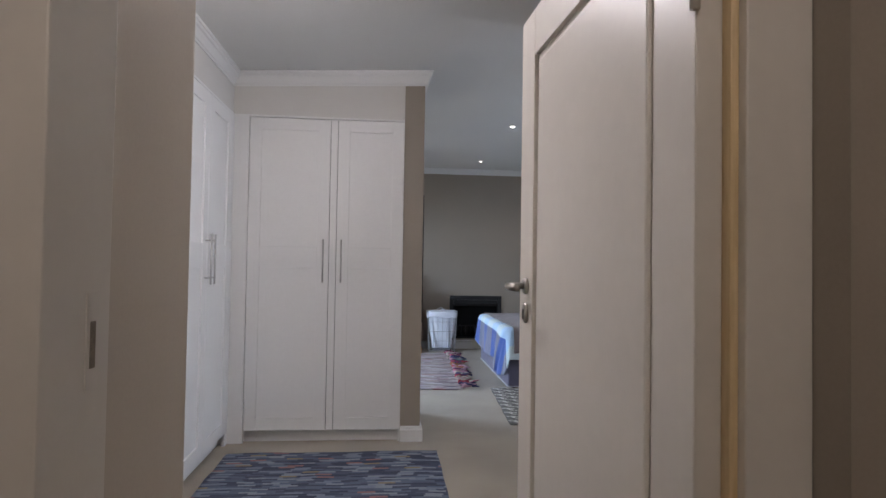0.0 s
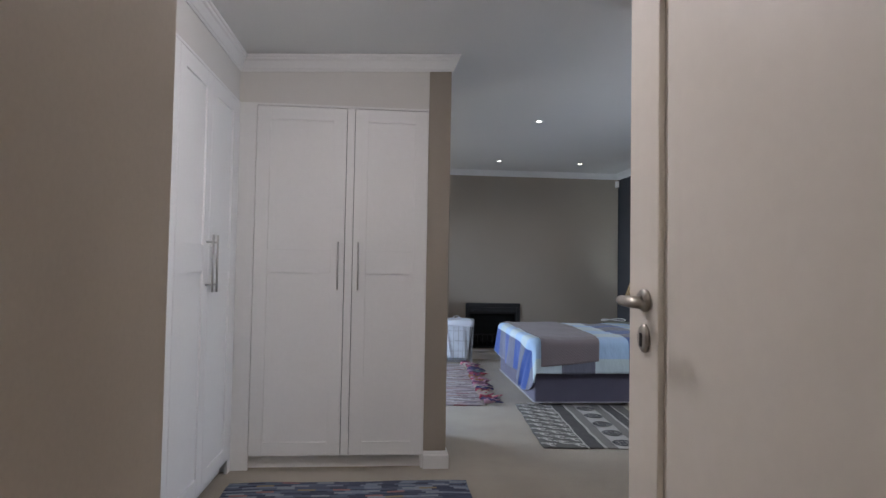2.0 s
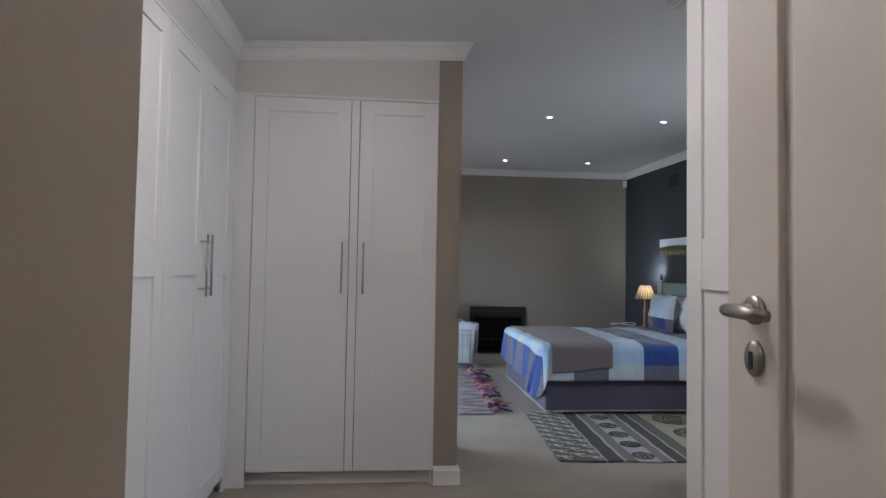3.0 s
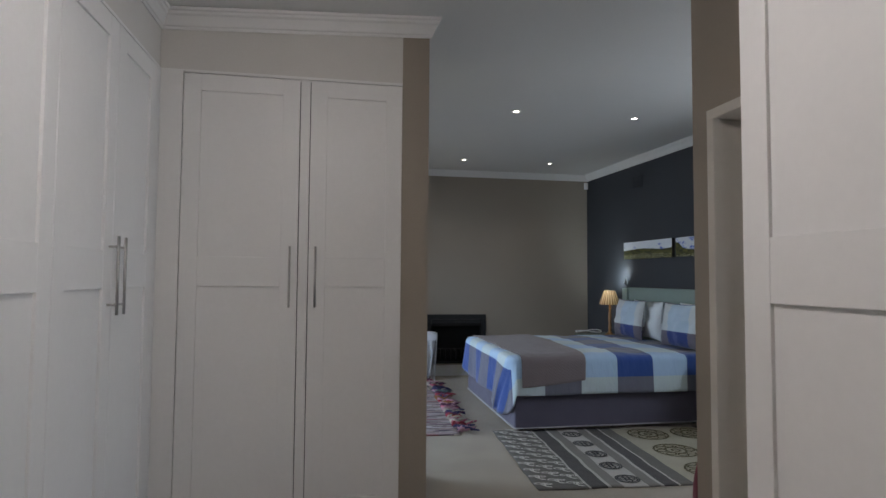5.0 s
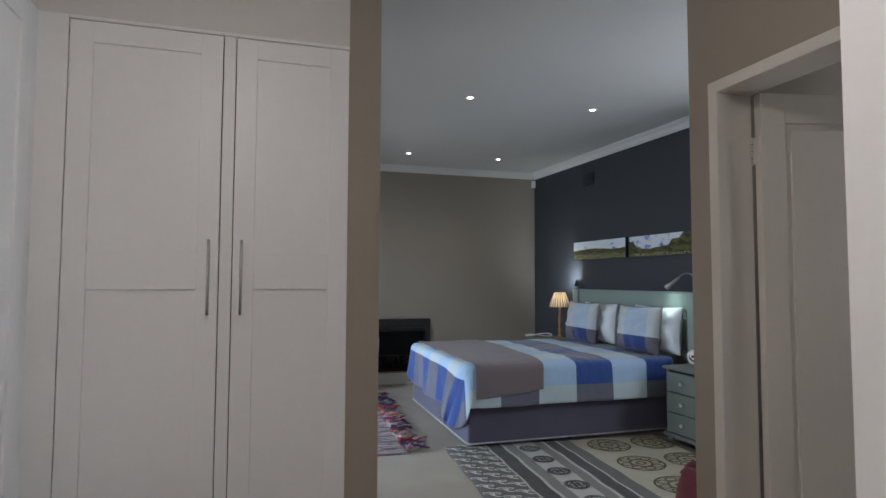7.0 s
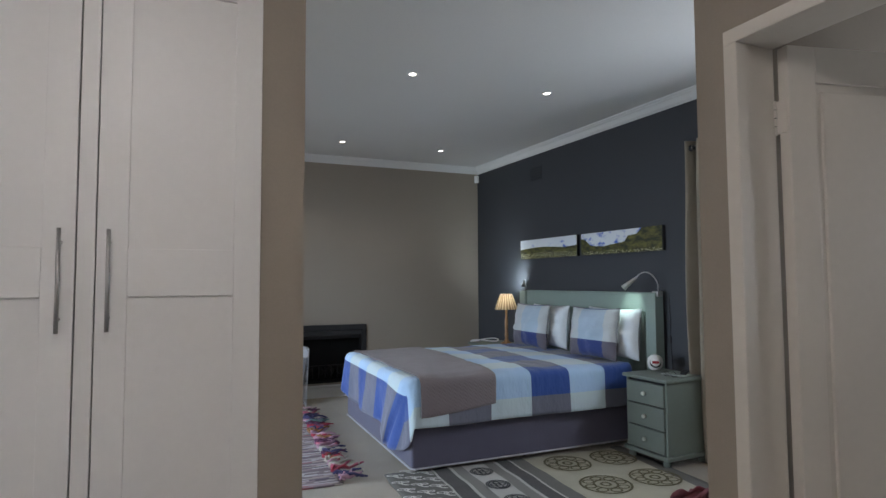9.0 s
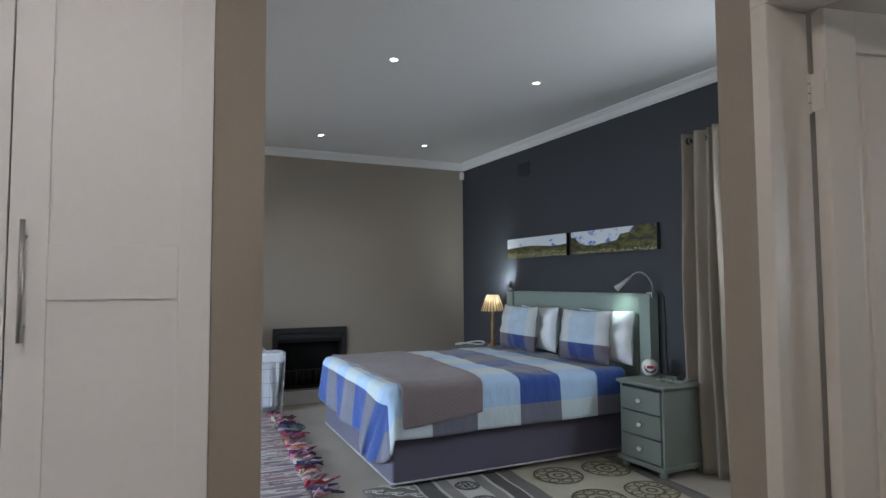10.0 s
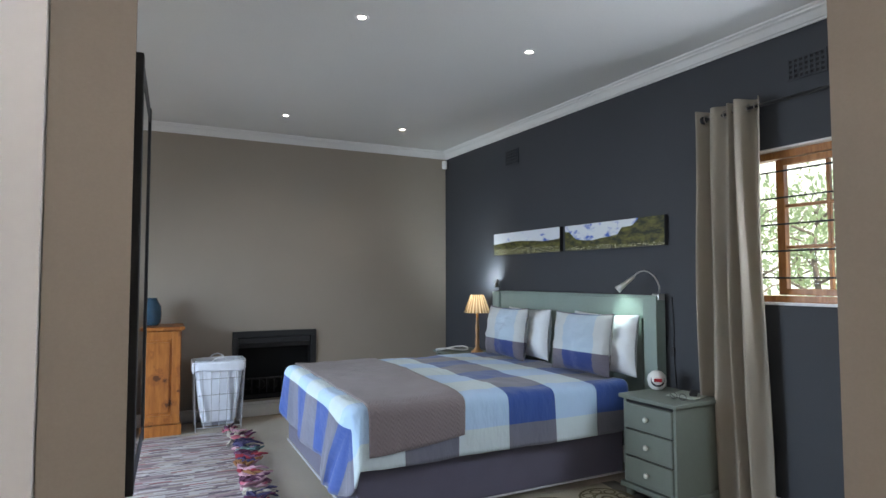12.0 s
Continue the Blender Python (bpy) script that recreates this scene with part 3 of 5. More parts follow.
def at(ob, x, y, z, rz=0):
    ob.matrix_local = pose(x, y, z, 0, 0, rz)
    return ob


def shell(parent, w, d, h):
    """Carcass behind the doors: sides, back, top and a plinth; front plane at y = 0."""
    part("plinth", box(0.09, w, 0.04, 0.058, 0.0, 0.09, 0.002), CUP, parent)
    part("side_panel", box(0, 0.018, 0.003, d, 0.0, h), CUP, parent)
    part("side_panel", box(w - 0.018, w, 0.003, d, 0.0, h), CUP, parent)
    part("back_panel", box(0.018, w - 0.018, d - 0.012, d, 0.0, h), CUP, parent)
    part("top_panel", box(0.018, w - 0.018, 0.003, d - 0.012, h - 0.018, h), CUP, parent)
    part("bottom_panel", box(0.018, w - 0.018, 0.06, d - 0.012, 0.07, 0.088), CUP, parent)
    # black sheet: the shade in the slits round the doors is painted
    part("gap_sheet", box(0.018, w - 0.018, 0.006, 0.014, 0.088, h - 0.02), GAP_SHADE, parent, "black sheet for the shade behind the doors")


LABEL = "white painted built-in wardrobe, shaker doors, steel bar handles, closed"
front = thing("wardrobe", pose(-1.106, 3.994, 0), LABEL, "wardrobe", "built-in wardrobes")
shell(front, 1.238, 0.62, 2.352)
part("filler", box(0.0, 0.125, -0.018, 0.003, 0.0, 2.351, 0.002), CUP, front)
part("filler", box(0.705, 0.753, -0.018, 0.003, 0.09, 2.335, 0.002), CUP, front)
part("filler", box(0.1255, 1.238, -0.019, 0.003, 2.336, 2.351, 0.002), CUP, front)
at(shaker_door(front, 0.572, 2.24, 1, 1.368, 1.162), 0.129, -0.020, 0.092)
at(shaker_door(front, 0.479, 2.24, -1, 1.368, 1.162), 0.757, -0.020, 0.092)

left = thing("wardrobe", pose(-1.105, 1.075, 0, 0, 0, 90), LABEL, "wardrobe", "built-in wardrobes")
shell(left, 2.90, 0.60, 2.352)
part("filler", box(2.845, 2.905, -0.018, 0.003, 0.0, 2.3355, 0.002), CUP, left)
part("filler", box(0.0, 0.386, -0.018, 0.003, 0.0, 2.3355, 0.002), CUP, left)
part("filler", box(0.0, 2.90, -0.019, 0.003, 2.336, 2.351, 0.002), CUP, left)
for x, w, side in ((0.39, 0.19, None), (0.585, 0.62, 1), (1.21, 0.645, -1), (1.86, 0.485, 1), (2.35, 0.49, -1)):
    at(shaker_door(left, w, 2.24, side, 1.368, 1.162), x, -0.020, 0.092)

right = thing("wardrobe", pose(0.785, 2.16, 0, 0, 0, -90), LABEL, "wardrobe", "built-in wardrobes")
shell(right, 1.57, 0.60, 2.352)
part("filler", box(0.0, 1.57, -0.019, 0.003, 2.336, 2.70, 0.002), CUP, right)
for x, w, side in ((0.003, 0.62, 1), (0.629, 0.62, -1), (1.255, 0.31, -1)):
    at(shaker_door(right, w, 2.24, side, 1.368, 1.162), x, -0.020, 0.092)

# ---- doors ----


def lever(parent, x, z, side):
    """Lever handle on a rose with an oval key plate below, front towards -y."""
    bm = lathe([(0, 0), (0.022, 0), (0.022, 0.006), (0.018, 0.010), (0, 0.010)], pose(x, 0, z, 90))
    tube([(x, -0.008, z), (x, -0.05, z)], 0.009, 12, bm)
    tube([(x, -0.05, z), (x + side * 0.015, -0.055, z), (x + side * 0.055, -0.057, z - 0.001), (x + side * 0.092, -0.053, z - 0.003)], [0.009, 0.010, 0.010, 0.008], 12, bm)
    h = part("handle", bm, BRASS, parent, "dull nickel lever handle", True)
    bm = lathe([(0, 0), (0.022, 0), (0.022, 0.005), (0.018, 0.009), (0, 0.009)], pose(x, 0, z - 0.072, 90))
    bmesh.ops.scale(bm, vec=(0.85, 1, 1.25), verts=bm.verts, space=Matrix.Translation((-x, 0, -(z - 0.072))))
    p = part("key_plate", bm, BRASS, parent, "", True)
    bm = box(x - 0.004, x + 0.004, -0.0105, -0.0085, z - 0.088, z - 0.062)
    part("keyhole", bm, GAP_SHADE, p)
    return h


def panel_door(parent, w, h, panels, st=0.115):
    """A painted door leaf 40 mm thick in its own frame: hinge edge at x = 0, front at y = 0."""
    ob = part("leaf", box(0, st, 0, 0.04, 0, h, 0.003), CREAM, parent)
    part("stile", box(w - st, w, 0, 0.04, 0, h, 0.003), CREAM, ob)
    zs = [0.0] + [z for p in panels for z in p] + [h]
    for z0, z1 in zip(zs[::2], zs[1::2]):
        part("rail", box(st, w - st, 0.0006, 0.0394, z0, z1, 0.002), CREAM, ob)
    for z0, z1 in panels:
        part("panel", box(st, w - st, 0.012, 0.028, z0, z1), CREAM, ob)
        g = 0.024   # groove round the raised field
        part("field", box(st + g, w - st - g, 0.003, 0.037, z0 + g, z1 - g, 0.006), CREAM, ob)
    return ob


hx, hy = 0.438, 0.484
ang = math.degrees(math.atan2(1.336 - hy, 0.397 - hx))
entry = thing("door_1", pose(hx, hy, 0, 0, 0, ang), "cream painted panelled entry door standing open, nickel lever handle", "door", "", "structure")
leaf = panel_door(entry, 0.853, 1.968, ((0.22, 1.845),))
leaf.matrix_local = pose(0, -0.04, 0.01)
part("lock_plate", box(0.851, 0.8545, 0.008, 0.032, 1.06, 1.31, 0.001), BRASS, leaf, "nickel lock plate in the door edge")
lever(entry, 0.0, 0.0, 1)
for ob in [c for c in entry.children if c.name.startswith(("handle", "key_plate"))]:
    ob.matrix_local = pose(0.785, 0.0, 1.245, 0, 0, 180)
part("hinge", tube([(-0.004, 0.004, 0.25), (-0.004, 0.004, 0.35)], 0.007, 10), CREAM, entry, "", True)
part("hinge", tube([(-0.004, 0.004, 1.65), (-0.004, 0.004, 1.75)], 0.007, 10), CREAM, entry, "", True)

bm = box(-0.41, -0.35, 0.42, 0.58, 0, 2.06, 0.003)
box(0.492, 0.585, 0.455, 0.58, 0, 2.06, 0.003, bm)
box(-0.35, 0.492, 0.44, 0.58, 2.02, 2.06, 0.003, bm)
structure("trim", bm, CREAM, "cream painted entry door frame with rebate", "door frame")
structure("trim", box(0.4795, 0.4915, 0.47, 0.56, 0, 2.019, 0.002), BAREWOOD, "narrow unpainted pine strip in the door rebate", "door stop")
keep = thing("strike_plate", pose(-0.35, 0.53, 1.196), "painted-over metal strike plate set in the door frame", "strike plate", "", "structure")
part("plate", box(0.0, 0.002, -0.014, 0.016, -0.062, 0.062, 0.0006), CREAM, keep)
part("latch_hole", box(0.0021, 0.003, -0.006, 0.007, -0.035, 0.025), BARK, keep, "worn brown slot for the latch")

bm = box(1.394, 1.548, 3.138, 3.1575, 0, 2.002, 0.002)
box(1.394, 1.548, 2.3405, 2.36, 0, 2.002, 0.002, bm)
box(1.394, 1.548, 2.3405, 3.1575, 2.0025, 2.0215, 0.002, bm)
box(1.390, 1.3955, 3.1385, 3.183, 0, 2.0025, 0.002, bm)
box(1.390, 1.3955, 2.315, 2.3595, 0, 2.0025, 0.002, bm)
box(1.3895, 1.3955, 2.315, 3.183, 2.003, 2.046, 0.002, bm)
structure("trim", bm, CREAM, "cream painted bathroom door frame", "door frame")
bath = thing("door_2", pose(1.552, 3.128, 0, 0, 0, -13), "cream painted panelled bathroom door standing wide open", "door", "", "structure")
leaf = panel_door(bath, 0.75, 1.99, ((0.22, 1.88),), 0.095)
leaf.matrix_local = pose(0, -0.04, 0.008)
for z in (0.22, 1.735):
    hinge = part("hinge", tube([(-0.006, 0.012, z), (-0.006, 0.012, z + 0.105)], 0.007, 12), CREAM, bath, "painted butt hinge", True)
    part("hinge_leaf", box(-0.003, 0.0, -0.035, 0.012, z + 0.002, z + 0.103, 0.001), CREAM, hinge)
    for i in range(1, 4):
        part("knuckle_gap", lathe([(0.0074, -0.0008), (0.0074, 0.0008), (0.006, 0.0008), (0.006, -0.0008)], pose(-0.006, 0.012, z + i * 0.026), 12), GAP_SHADE, hinge)

# ---- bedroom fittings ----
for i, (sx, sy) in enumerate(((1.295, 5.649), (2.395, 5.649), (1.295, 7.755), (2.395, 7.755))):
    if i == 0:
        spot = thing("downlight", pose(sx, sy, CEILING - 0.001), "small round recessed ceiling downlight, lit", "downlight", "bedroom downlights")
        part("ring", lathe([(0.022, -0.002), (0.026, -0.006), (0.038, -0.006), (0.041, 0.0), (0.022, 0.0)]), TRIM, spot, "", True)
        part("bulb", lathe([(0, -0.004), (0.021, -0.004), (0.021, -0.001), (0, -0.001)]), GLOW, spot, "glowing lamp face")
    else:
        copy_thing(spot, pose(sx, sy, CEILING - 0.001))

# gas fire in the far wall
fire = thing("fireplace", pose(1.37, 8.53, 0.15), "black metal gas fireplace insert with a hood, unlit", "fireplace")
bm = box(-0.40, 0.40, -0.02, 0.012, 0.60, 0.66, 0.004)
part("frame_top", bm, BLACK, fire)
part("frame_side", box(-0.40, -0.345, -0.02, 0.012, -0.012, 0.60, 0.004), BLACK, fire)
part("frame_side", box(0.345, 0.40, -0.02, 0.012, -0.012, 0.60, 0.004), BLACK, fire)
one = box(-0.335, 0.335, -0.05, 0.0, 0.0, 0.012, 0.002)
one.transform(pose(0, -0.005, 0.50) @ pose(0, 0, 0, -58))
bm = box(-0.34, 0.34, -0.018, 0.02, 0.53, 0.595, 0.003)
part("hood", join(bm, one), BLACK, fire, "sloping black metal hood")
bm = box(-0.375, 0.375, 0.20, 0.21, 0.005, 0.635)
for x in (-0.375, 0.365):
    box(x, x + 0.01, 0.014, 0.20, 0.005, 0.635, bm=bm)
box(-0.365, 0.365, 0.014, 0.20, 0.005, 0.015, bm=bm)
box(-0.365, 0.365, 0.014, 0.20, 0.625, 0.635, bm=bm)
part("firebox", bm, SOOT, fire)
for i in range(9):
    part("grate_bar", tube([(-0.28 + i * 0.07, 0.03, 0.06), (-0.28 + i * 0.07, 0.03, 0.2)], 0.006, 6), BLACK, fire)
part("grate_rail", tube([(-0.31, 0.03, 0.2), (0.31, 0.03, 0.2)], 0.008, 6), BLACK, fire)
for i in range(5):
    r = random.Random(i)
    part("coal", lathe([(0, -0.05), (0.04, -0.03), (0.055, 0.0), (0.035, 0.035), (0, 0.045)], pose(-0.24 + i * 0.12, 0.1, 0.13, r.uniform(0, 60), r.uniform(0, 60)), 8), SOOT, fire)
part("threshold", box(-0.40, 0.40, -0.022, -0.0015, -0.034, -0.013, 0.003), TRIM, fire, "pale ledge below the fire")

# wall vents
def vent(s, z, cols, rows, pitch):
    w, h = cols * pitch, rows * pitch
    ob = thing("wall_vent", EAST @ pose(s, -0.001, z), "perforated plaster air vent painted the wall's charcoal", "air vent", "wall vents")
    # flat black backing: the holes have no depth, their shade is painted
    part("backing", box(-w / 2, w / 2, -0.003, 0, -h / 2, h / 2), GAP_SHADE, ob)
    bar = pitch * 0.4
    for i in range(cols + 1):
        x = -w / 2 + i * pitch
        part("slat", box(x - bar / 2, x + bar / 2, -0.009, -0.0032, -h / 2 - bar / 2, h / 2 + bar / 2), DARK, ob)
    for j in range(rows + 1):
        y = -h / 2 + j * pitch
        part("slat", box(-w / 2, w / 2, -0.0085, -0.0033, y - bar / 2, y + bar / 2), DARK, ob)


vent(3.985, 2.455, 7, 4, 0.028)
vent(1.29, 2.462, 7, 5, 0.028)
sensor = thing("alarm_sensor", EAST @ pose(0.05, -0.05, 2.60, 0, 0, 45), "small white alarm sensor in the corner under the cornice", "sensor")
part("housing", box(-0.025, 0.025, -0.02, 0.02, -0.05, 0.04, 0.006), WHITE, sensor)

# pictures
def canvas(s0, s1, z0, z1, mat, label):
    ob = thing("canvas_print", EAST @ pose((s0 + s1) / 2, -0.002, (z0 + z1) / 2), label, "picture", "canvas prints over the bed")
    w, h = s1 - s0, z1 - z0
    part("stretcher", box(-w / 2, w / 2, -0.032, 0, -h / 2, h / 2, 0.002), BLACK, ob, "dark canvas edge")
    bm = sheet(1, 1, lambda a, c: ((a - 0.5) * (w - 0.004), -0.0335, (c - 0.5) * (h - 0.004)), lambda a, c: (a, c))
    part("print", bm, mat, ob)


canvas(1.018, 1.997, 1.537, 1.744, PRINT_A, "wide canvas print of hills with flowers under clouds")
canvas(2.06, 3.057, 1.537, 1.741, PRINT_B, "wide canvas print of a green mountain valley")

# window, bars and curtain
win = thing("window_1", EAST @ pose(3.50, 0.07, 1.165), "varnished wooden cottage-pane window with thin burglar bars", "window", "", "structure")
W, Hh = 1.44, 0.88
bm = box(0, 0.05, 0, 0.07, 0, Hh, 0.003)
box(W - 0.05, W, 0, 0.07, 0, Hh, 0.003, bm)
box(0.05, W - 0.05, 0, 0.07, 0, 0.05, 0.003, bm)
box(0.05, W - 0.05, 0, 0.07, Hh - 0.05, Hh, 0.003, bm)
part("window_frame", bm, FRAMEWOOD, win)
side = part("pane", box(0.05, 0.245, 0.032, 0.035, 0.05, Hh - 0.05), GLASS, win)
side.visible_shadow = False
for x0, x1 in ((0.245, 0.795), (0.80, 1.388)):
    mid = (x0 + x1) / 2
    sash = part("sash", box(x0, x0 + 0.045, 0.012, 0.055, 0.055, Hh - 0.055, 0.003), FRAMEWOOD, win)
    part("stile", box(x1 - 0.045, x1, 0.012, 0.055, 0.055, Hh - 0.055, 0.003), FRAMEWOOD, sash)
    part("rail", box(x0 + 0.045, x1 - 0.045, 0.013, 0.054, 0.055, 0.09, 0.003), FRAMEWOOD, sash)
    part("rail", box(x0 + 0.045, x1 - 0.045, 0.013, 0.054, Hh - 0.09, Hh - 0.055, 0.003), FRAMEWOOD, sash)
    for i in (1, 2):
        z = 0.09 + i * (Hh - 0.18) / 3
        part("muntin", box(x0 + 0.045, x1 - 0.045, 0.02, 0.048, z - 0.009, z + 0.009, 0.003), FRAMEWOOD, sash)
    part("muntin", box(mid - 0.009, mid + 0.009, 0.021, 0.047, 0.09, Hh - 0.09, 0.003), FRAMEWOOD, sash)
    pane = part("pane", box(x0 + 0.04, x1 - 0.04, 0.032, 0.035, 0.085, Hh - 0.085), GLASS, sash)
    pane.visible_shadow = False
for i in range(5):
    z = 0.151 + i * 0.15
    part("burglar_bar", tube([(0.0, -0.03, z), (W, -0.03, z)], 0.005, 8), BLACK, win, "thin dark steel bar")
part("window_sill", box(0, W, -0.075, 0, 0.0, 0.014, 0.003), TRIM, win, "white painted sill")
part("reveal", box(0.0, W, -0.07, -0.001, Hh - 0.008, Hh - 0.0006), TRIM, win, "white painted reveal")

rod = thing("curtain_rod", EAST @ pose(3.44, -0.10, 2.277), "thin dark metal curtain rod with ball ends on the wall", "curtain rod")
part("rod", tube([(0, 0, 0), (1.8, 0, 0)], 0.0095, 12), BLACK, rod, "", True)
for x in (-0.02, 1.82):
    part("finial", lathe([(0, -0.024), (0.018, -0.018), (0.025, 0), (0.018, 0.018), (0, 0.024)], pose(x, 0, 0, 0, 90), 16), BLACK, rod, "", True)
for x in (0.03, 1.77):
    part("bracket", tube([(x, 0.0, 0), (x, 0.1, 0), (x, 0.1, -0.03)], 0.007, 8), BLACK, rod)


def fold(a, c):
    width = 0.385 * (1 - 0.05 * math.sin(c * 3.0))
    x = 3.392 + a * width + 0.02 * (1 - c) * (a - 0.2)
    bend = a + 0.035 * math.sin(a * 9 + 1) + 0.02 * math.sin(c * 2.5 + a * 5) * (1 - c)
    swing = (0.050 + 0.014 * math.sin(a * 11)) * math.sin(bend * 4 * 2 * math.pi + 0.5) + 0.014 * math.sin(a * 23 + c * 4)
    swing *= 0.75 + 0.25 * c
    return (x + 0.006 * math.sin(c * 9 + a * 12), -0.105 - swing, 0.012 + c * 2.318)


cur = thing("curtain", EAST, "oatmeal linen eyelet curtain drawn back beside the window", "curtain")
part("drape", sheet(90, 40, fold, lambda a, c: (a, c), 0.004), CURTAIN, cur)
for i in range(10):
    a = (i + 0.42) / 10
    p = fold(a, 0.965)
    bm = tube([(p[0], p[1] * 0 - 0.1 + 0.021 * math.cos(t * math.pi / 8), 2.277 + 0.021 * math.sin(t * math.pi / 8)) for t in range(16)], 0.004, 6, None, True)
    part("eyelet", bm, BRASS, cur, "", True)

# ---- the bed ----
bed = thing("bed", pose(0, 0, 0), "double bed base with dark slate valance and piped hem on castors", "bed")
X0, X1, Y0, Y1 = 1.285, 3.13, 5.655, 7.44
bm = box(X0, X1, Y0, Y1, 0.035, 0.36, 0.02, None, 3)
part("base", bm, BASE, bed)
part("piping", tube([(X1, Y0 - 0.004, 0.037), (X0 + 0.02, Y0 - 0.004, 0.037), (X0 - 0.004, Y0 + 0.02, 0.037), (X0 - 0.004, Y1, 0.037)], 0.006, 6), PIPING, bed, "pale piped hem")
part("mattress", box(X0 + 0.02, X1 - 0.01, Y0 + 0.02, Y1 - 0.02, 0.36, 0.605, 0.05, None, 4), LINEN, bed)
for x in (1.36, 2.2, 3.0):
    for y in (5.73, 6.6, 7.38):
        bm = lathe([(0, -0.012), (0.03, -0.012), (0.032, 0), (0.03, 0.012), (0, 0.012)], pose(x, y, 0.032, 0, 90, 20), 14)
        tube([(x, y, 0.03), (x, y, 0.06)], 0.012, 8, bm)
        part("castor", bm, BLACK, bed, "black castor")

duv = thing("duvet", pose(0, 0, 0), "blue, white and grey checked duvet spread over the mattress", "duvet")
TOP = 0.642


def duvet_profile(d, out, top, r=0.055):
    """From d metres outside the mattress edge, along the cloth: how far out and how high it lies."""
    if d <= 0:
        return d, top
    arc = r * math.pi / 2
    if d < arc:
        t = d / r
        return r * math.sin(t), top - r * (1 - math.cos(t))
    return r + out * (d - arc), top - r - (d - arc)


UL, VL = 2.17, 2.24     # cloth: u from the foot hem to the head, v across from the near hem
FOOT, NEAR = 0.33, 0.33
SIDE = 0.35             # how far the near side hangs


def foot_hang(w):
    """Length of the foot drop, w metres in from the near corner: longest at the corner, shortest at the far side."""
    return 0.42 + 0.15 * math.exp(-(w / 0.33) ** 2) - 0.10 * max(0.0, (w - 1.35) / 0.45)


def duvet(a, c):
    u, v = a * UL, c * VL
    du, dv = FOOT - u, NEAR - v
    ex, ny = X0 - 0.012, Y0 - 0.015
    wide = VL - 0.28 - NEAR
    far = v - (VL - 0.28)
    x, y, z = ex - du, ny - dv, TOP
    if du > 0 and dv > 0:   # the near corner: a fan round the upright fold, longest on the foot side
        turn = math.atan2(dv / NEAR, du / FOOT)
        f = turn / (math.pi / 2)
        long = foot_hang(0) * (1 - f ** 3) + SIDE * f ** 3
        d = max(du / FOOT, dv / NEAR) * long
        o, drop = duvet_profile(d, -0.05 + 0.08 * f, 0.0, 0.042)
        o += 0.06 * max(0.0, d - 0.12) * math.sin(turn * 6)
        x, y, z = ex - o * math.cos(turn), ny - o * math.sin(turn), TOP + drop
        y += 0.95 * max(0.0, -drop - 0.06) * (1 - f) ** 1.2
    elif du > 0 and far > 0:
        d, turn = math.hypot(du, far), math.atan2(far, du)
        o, drop = duvet_profile(d, 0.06, 0.0)
        x, y, z = ex - o * math.cos(turn), ny + wide + o * math.sin(turn), TOP + drop
    elif du > 0:
        w = -dv
        d = du / FOOT * foot_hang(w)
        o, drop = duvet_profile(d, 0.05 - 0.10 * math.exp(-w / 0.3), 0.0)
        x, z = ex - o, TOP + drop
        y += 0.95 * max(0.0, -drop - 0.06) * math.exp(-w / 0.42)
        x -= (0.022 * math.sin(w * 8.5 + 0.6) + 0.014 * noise.noise(Vector((v * 7, u * 3, 5)))) * min(1.0, d / 0.35)
    elif dv > 0:
        d = dv / NEAR * SIDE
        o, drop = duvet_profile(d, 0.04, 0.0)
        y, z = ny - o, TOP + drop
        y += (0.010 * math.sin(u * 6.2 + 1) + 0.012 * noise.noise(Vector((u * 7, v * 3, 7)))) * dv / NEAR
    elif far > 0:
        o, drop = duvet_profile(far, 0.05, 0.0)
        y, z = ny + wide + o, TOP + drop
    flat = max(0.0, 1 - max(0.0, du, dv, far) / 0.1)
    puff = noise.noise(Vector((u * 2.2, v * 2.2, 0))) * 0.016 + noise.noise(Vector((u * 6, v * 6, 3))) * 0.008 + noise.noise(Vector((u * 13 + v * 5, v * 9, 9))) * 0.004
    lift = 0.026 * math.sin(min(1, max(0, (u - FOOT) / 1.7)) * math.pi) * math.sin(min(1, max(0, (v - NEAR) / wide)) * math.pi) ** 0.5
    return (x, y, max(z + puff * (0.25 + 0.75 * flat) + lift, 0.05))


part("cloth", sheet(110, 100, duvet, lambda a, c: (a * UL, c * VL), 0.012), DUVET, duv)

thr = thing("throw_blanket", pose(0, 0, 0), "taupe quilted throw folded across the foot of the bed", "blanket")


def throw(a, c):
    u2 = 0.380 - 0.025 * c + a * (0.56 + 0.07 * c)
    v = 0.052 + c * 1.91
    p = Vector(duvet(u2 / UL, max(0.0, (v + 0.05 * a * (1 - c) ** 6) / VL)))
    p.z += 0.016 if v > NEAR else 0.010
    p.y -= 0.014 if v < NEAR else 0
    return p


part("cloth", sheet(50, 90, throw, lambda a, c: (a * 0.72, c * 2.0), 0.008), QUILT, thr)

# headboard: two posts, a wide top rail and an upright panel
hb = thing("headboard", EAST @ pose(0, -0.012, 0), "mint green painted wooden headboard with square posts", "headboard")
part("post", box(2.925, 3.035, -0.095, -0.005, 0, 1.198, 0.006), MINT, hb)
part("post", box(1.095, 1.205, -0.095, -0.005, 0, 1.192, 0.006), MINT, hb)
part("top_rail", box(1.205, 2.925, -0.075, -0.025, 1.04, 1.185, 0.006), MINT, hb)
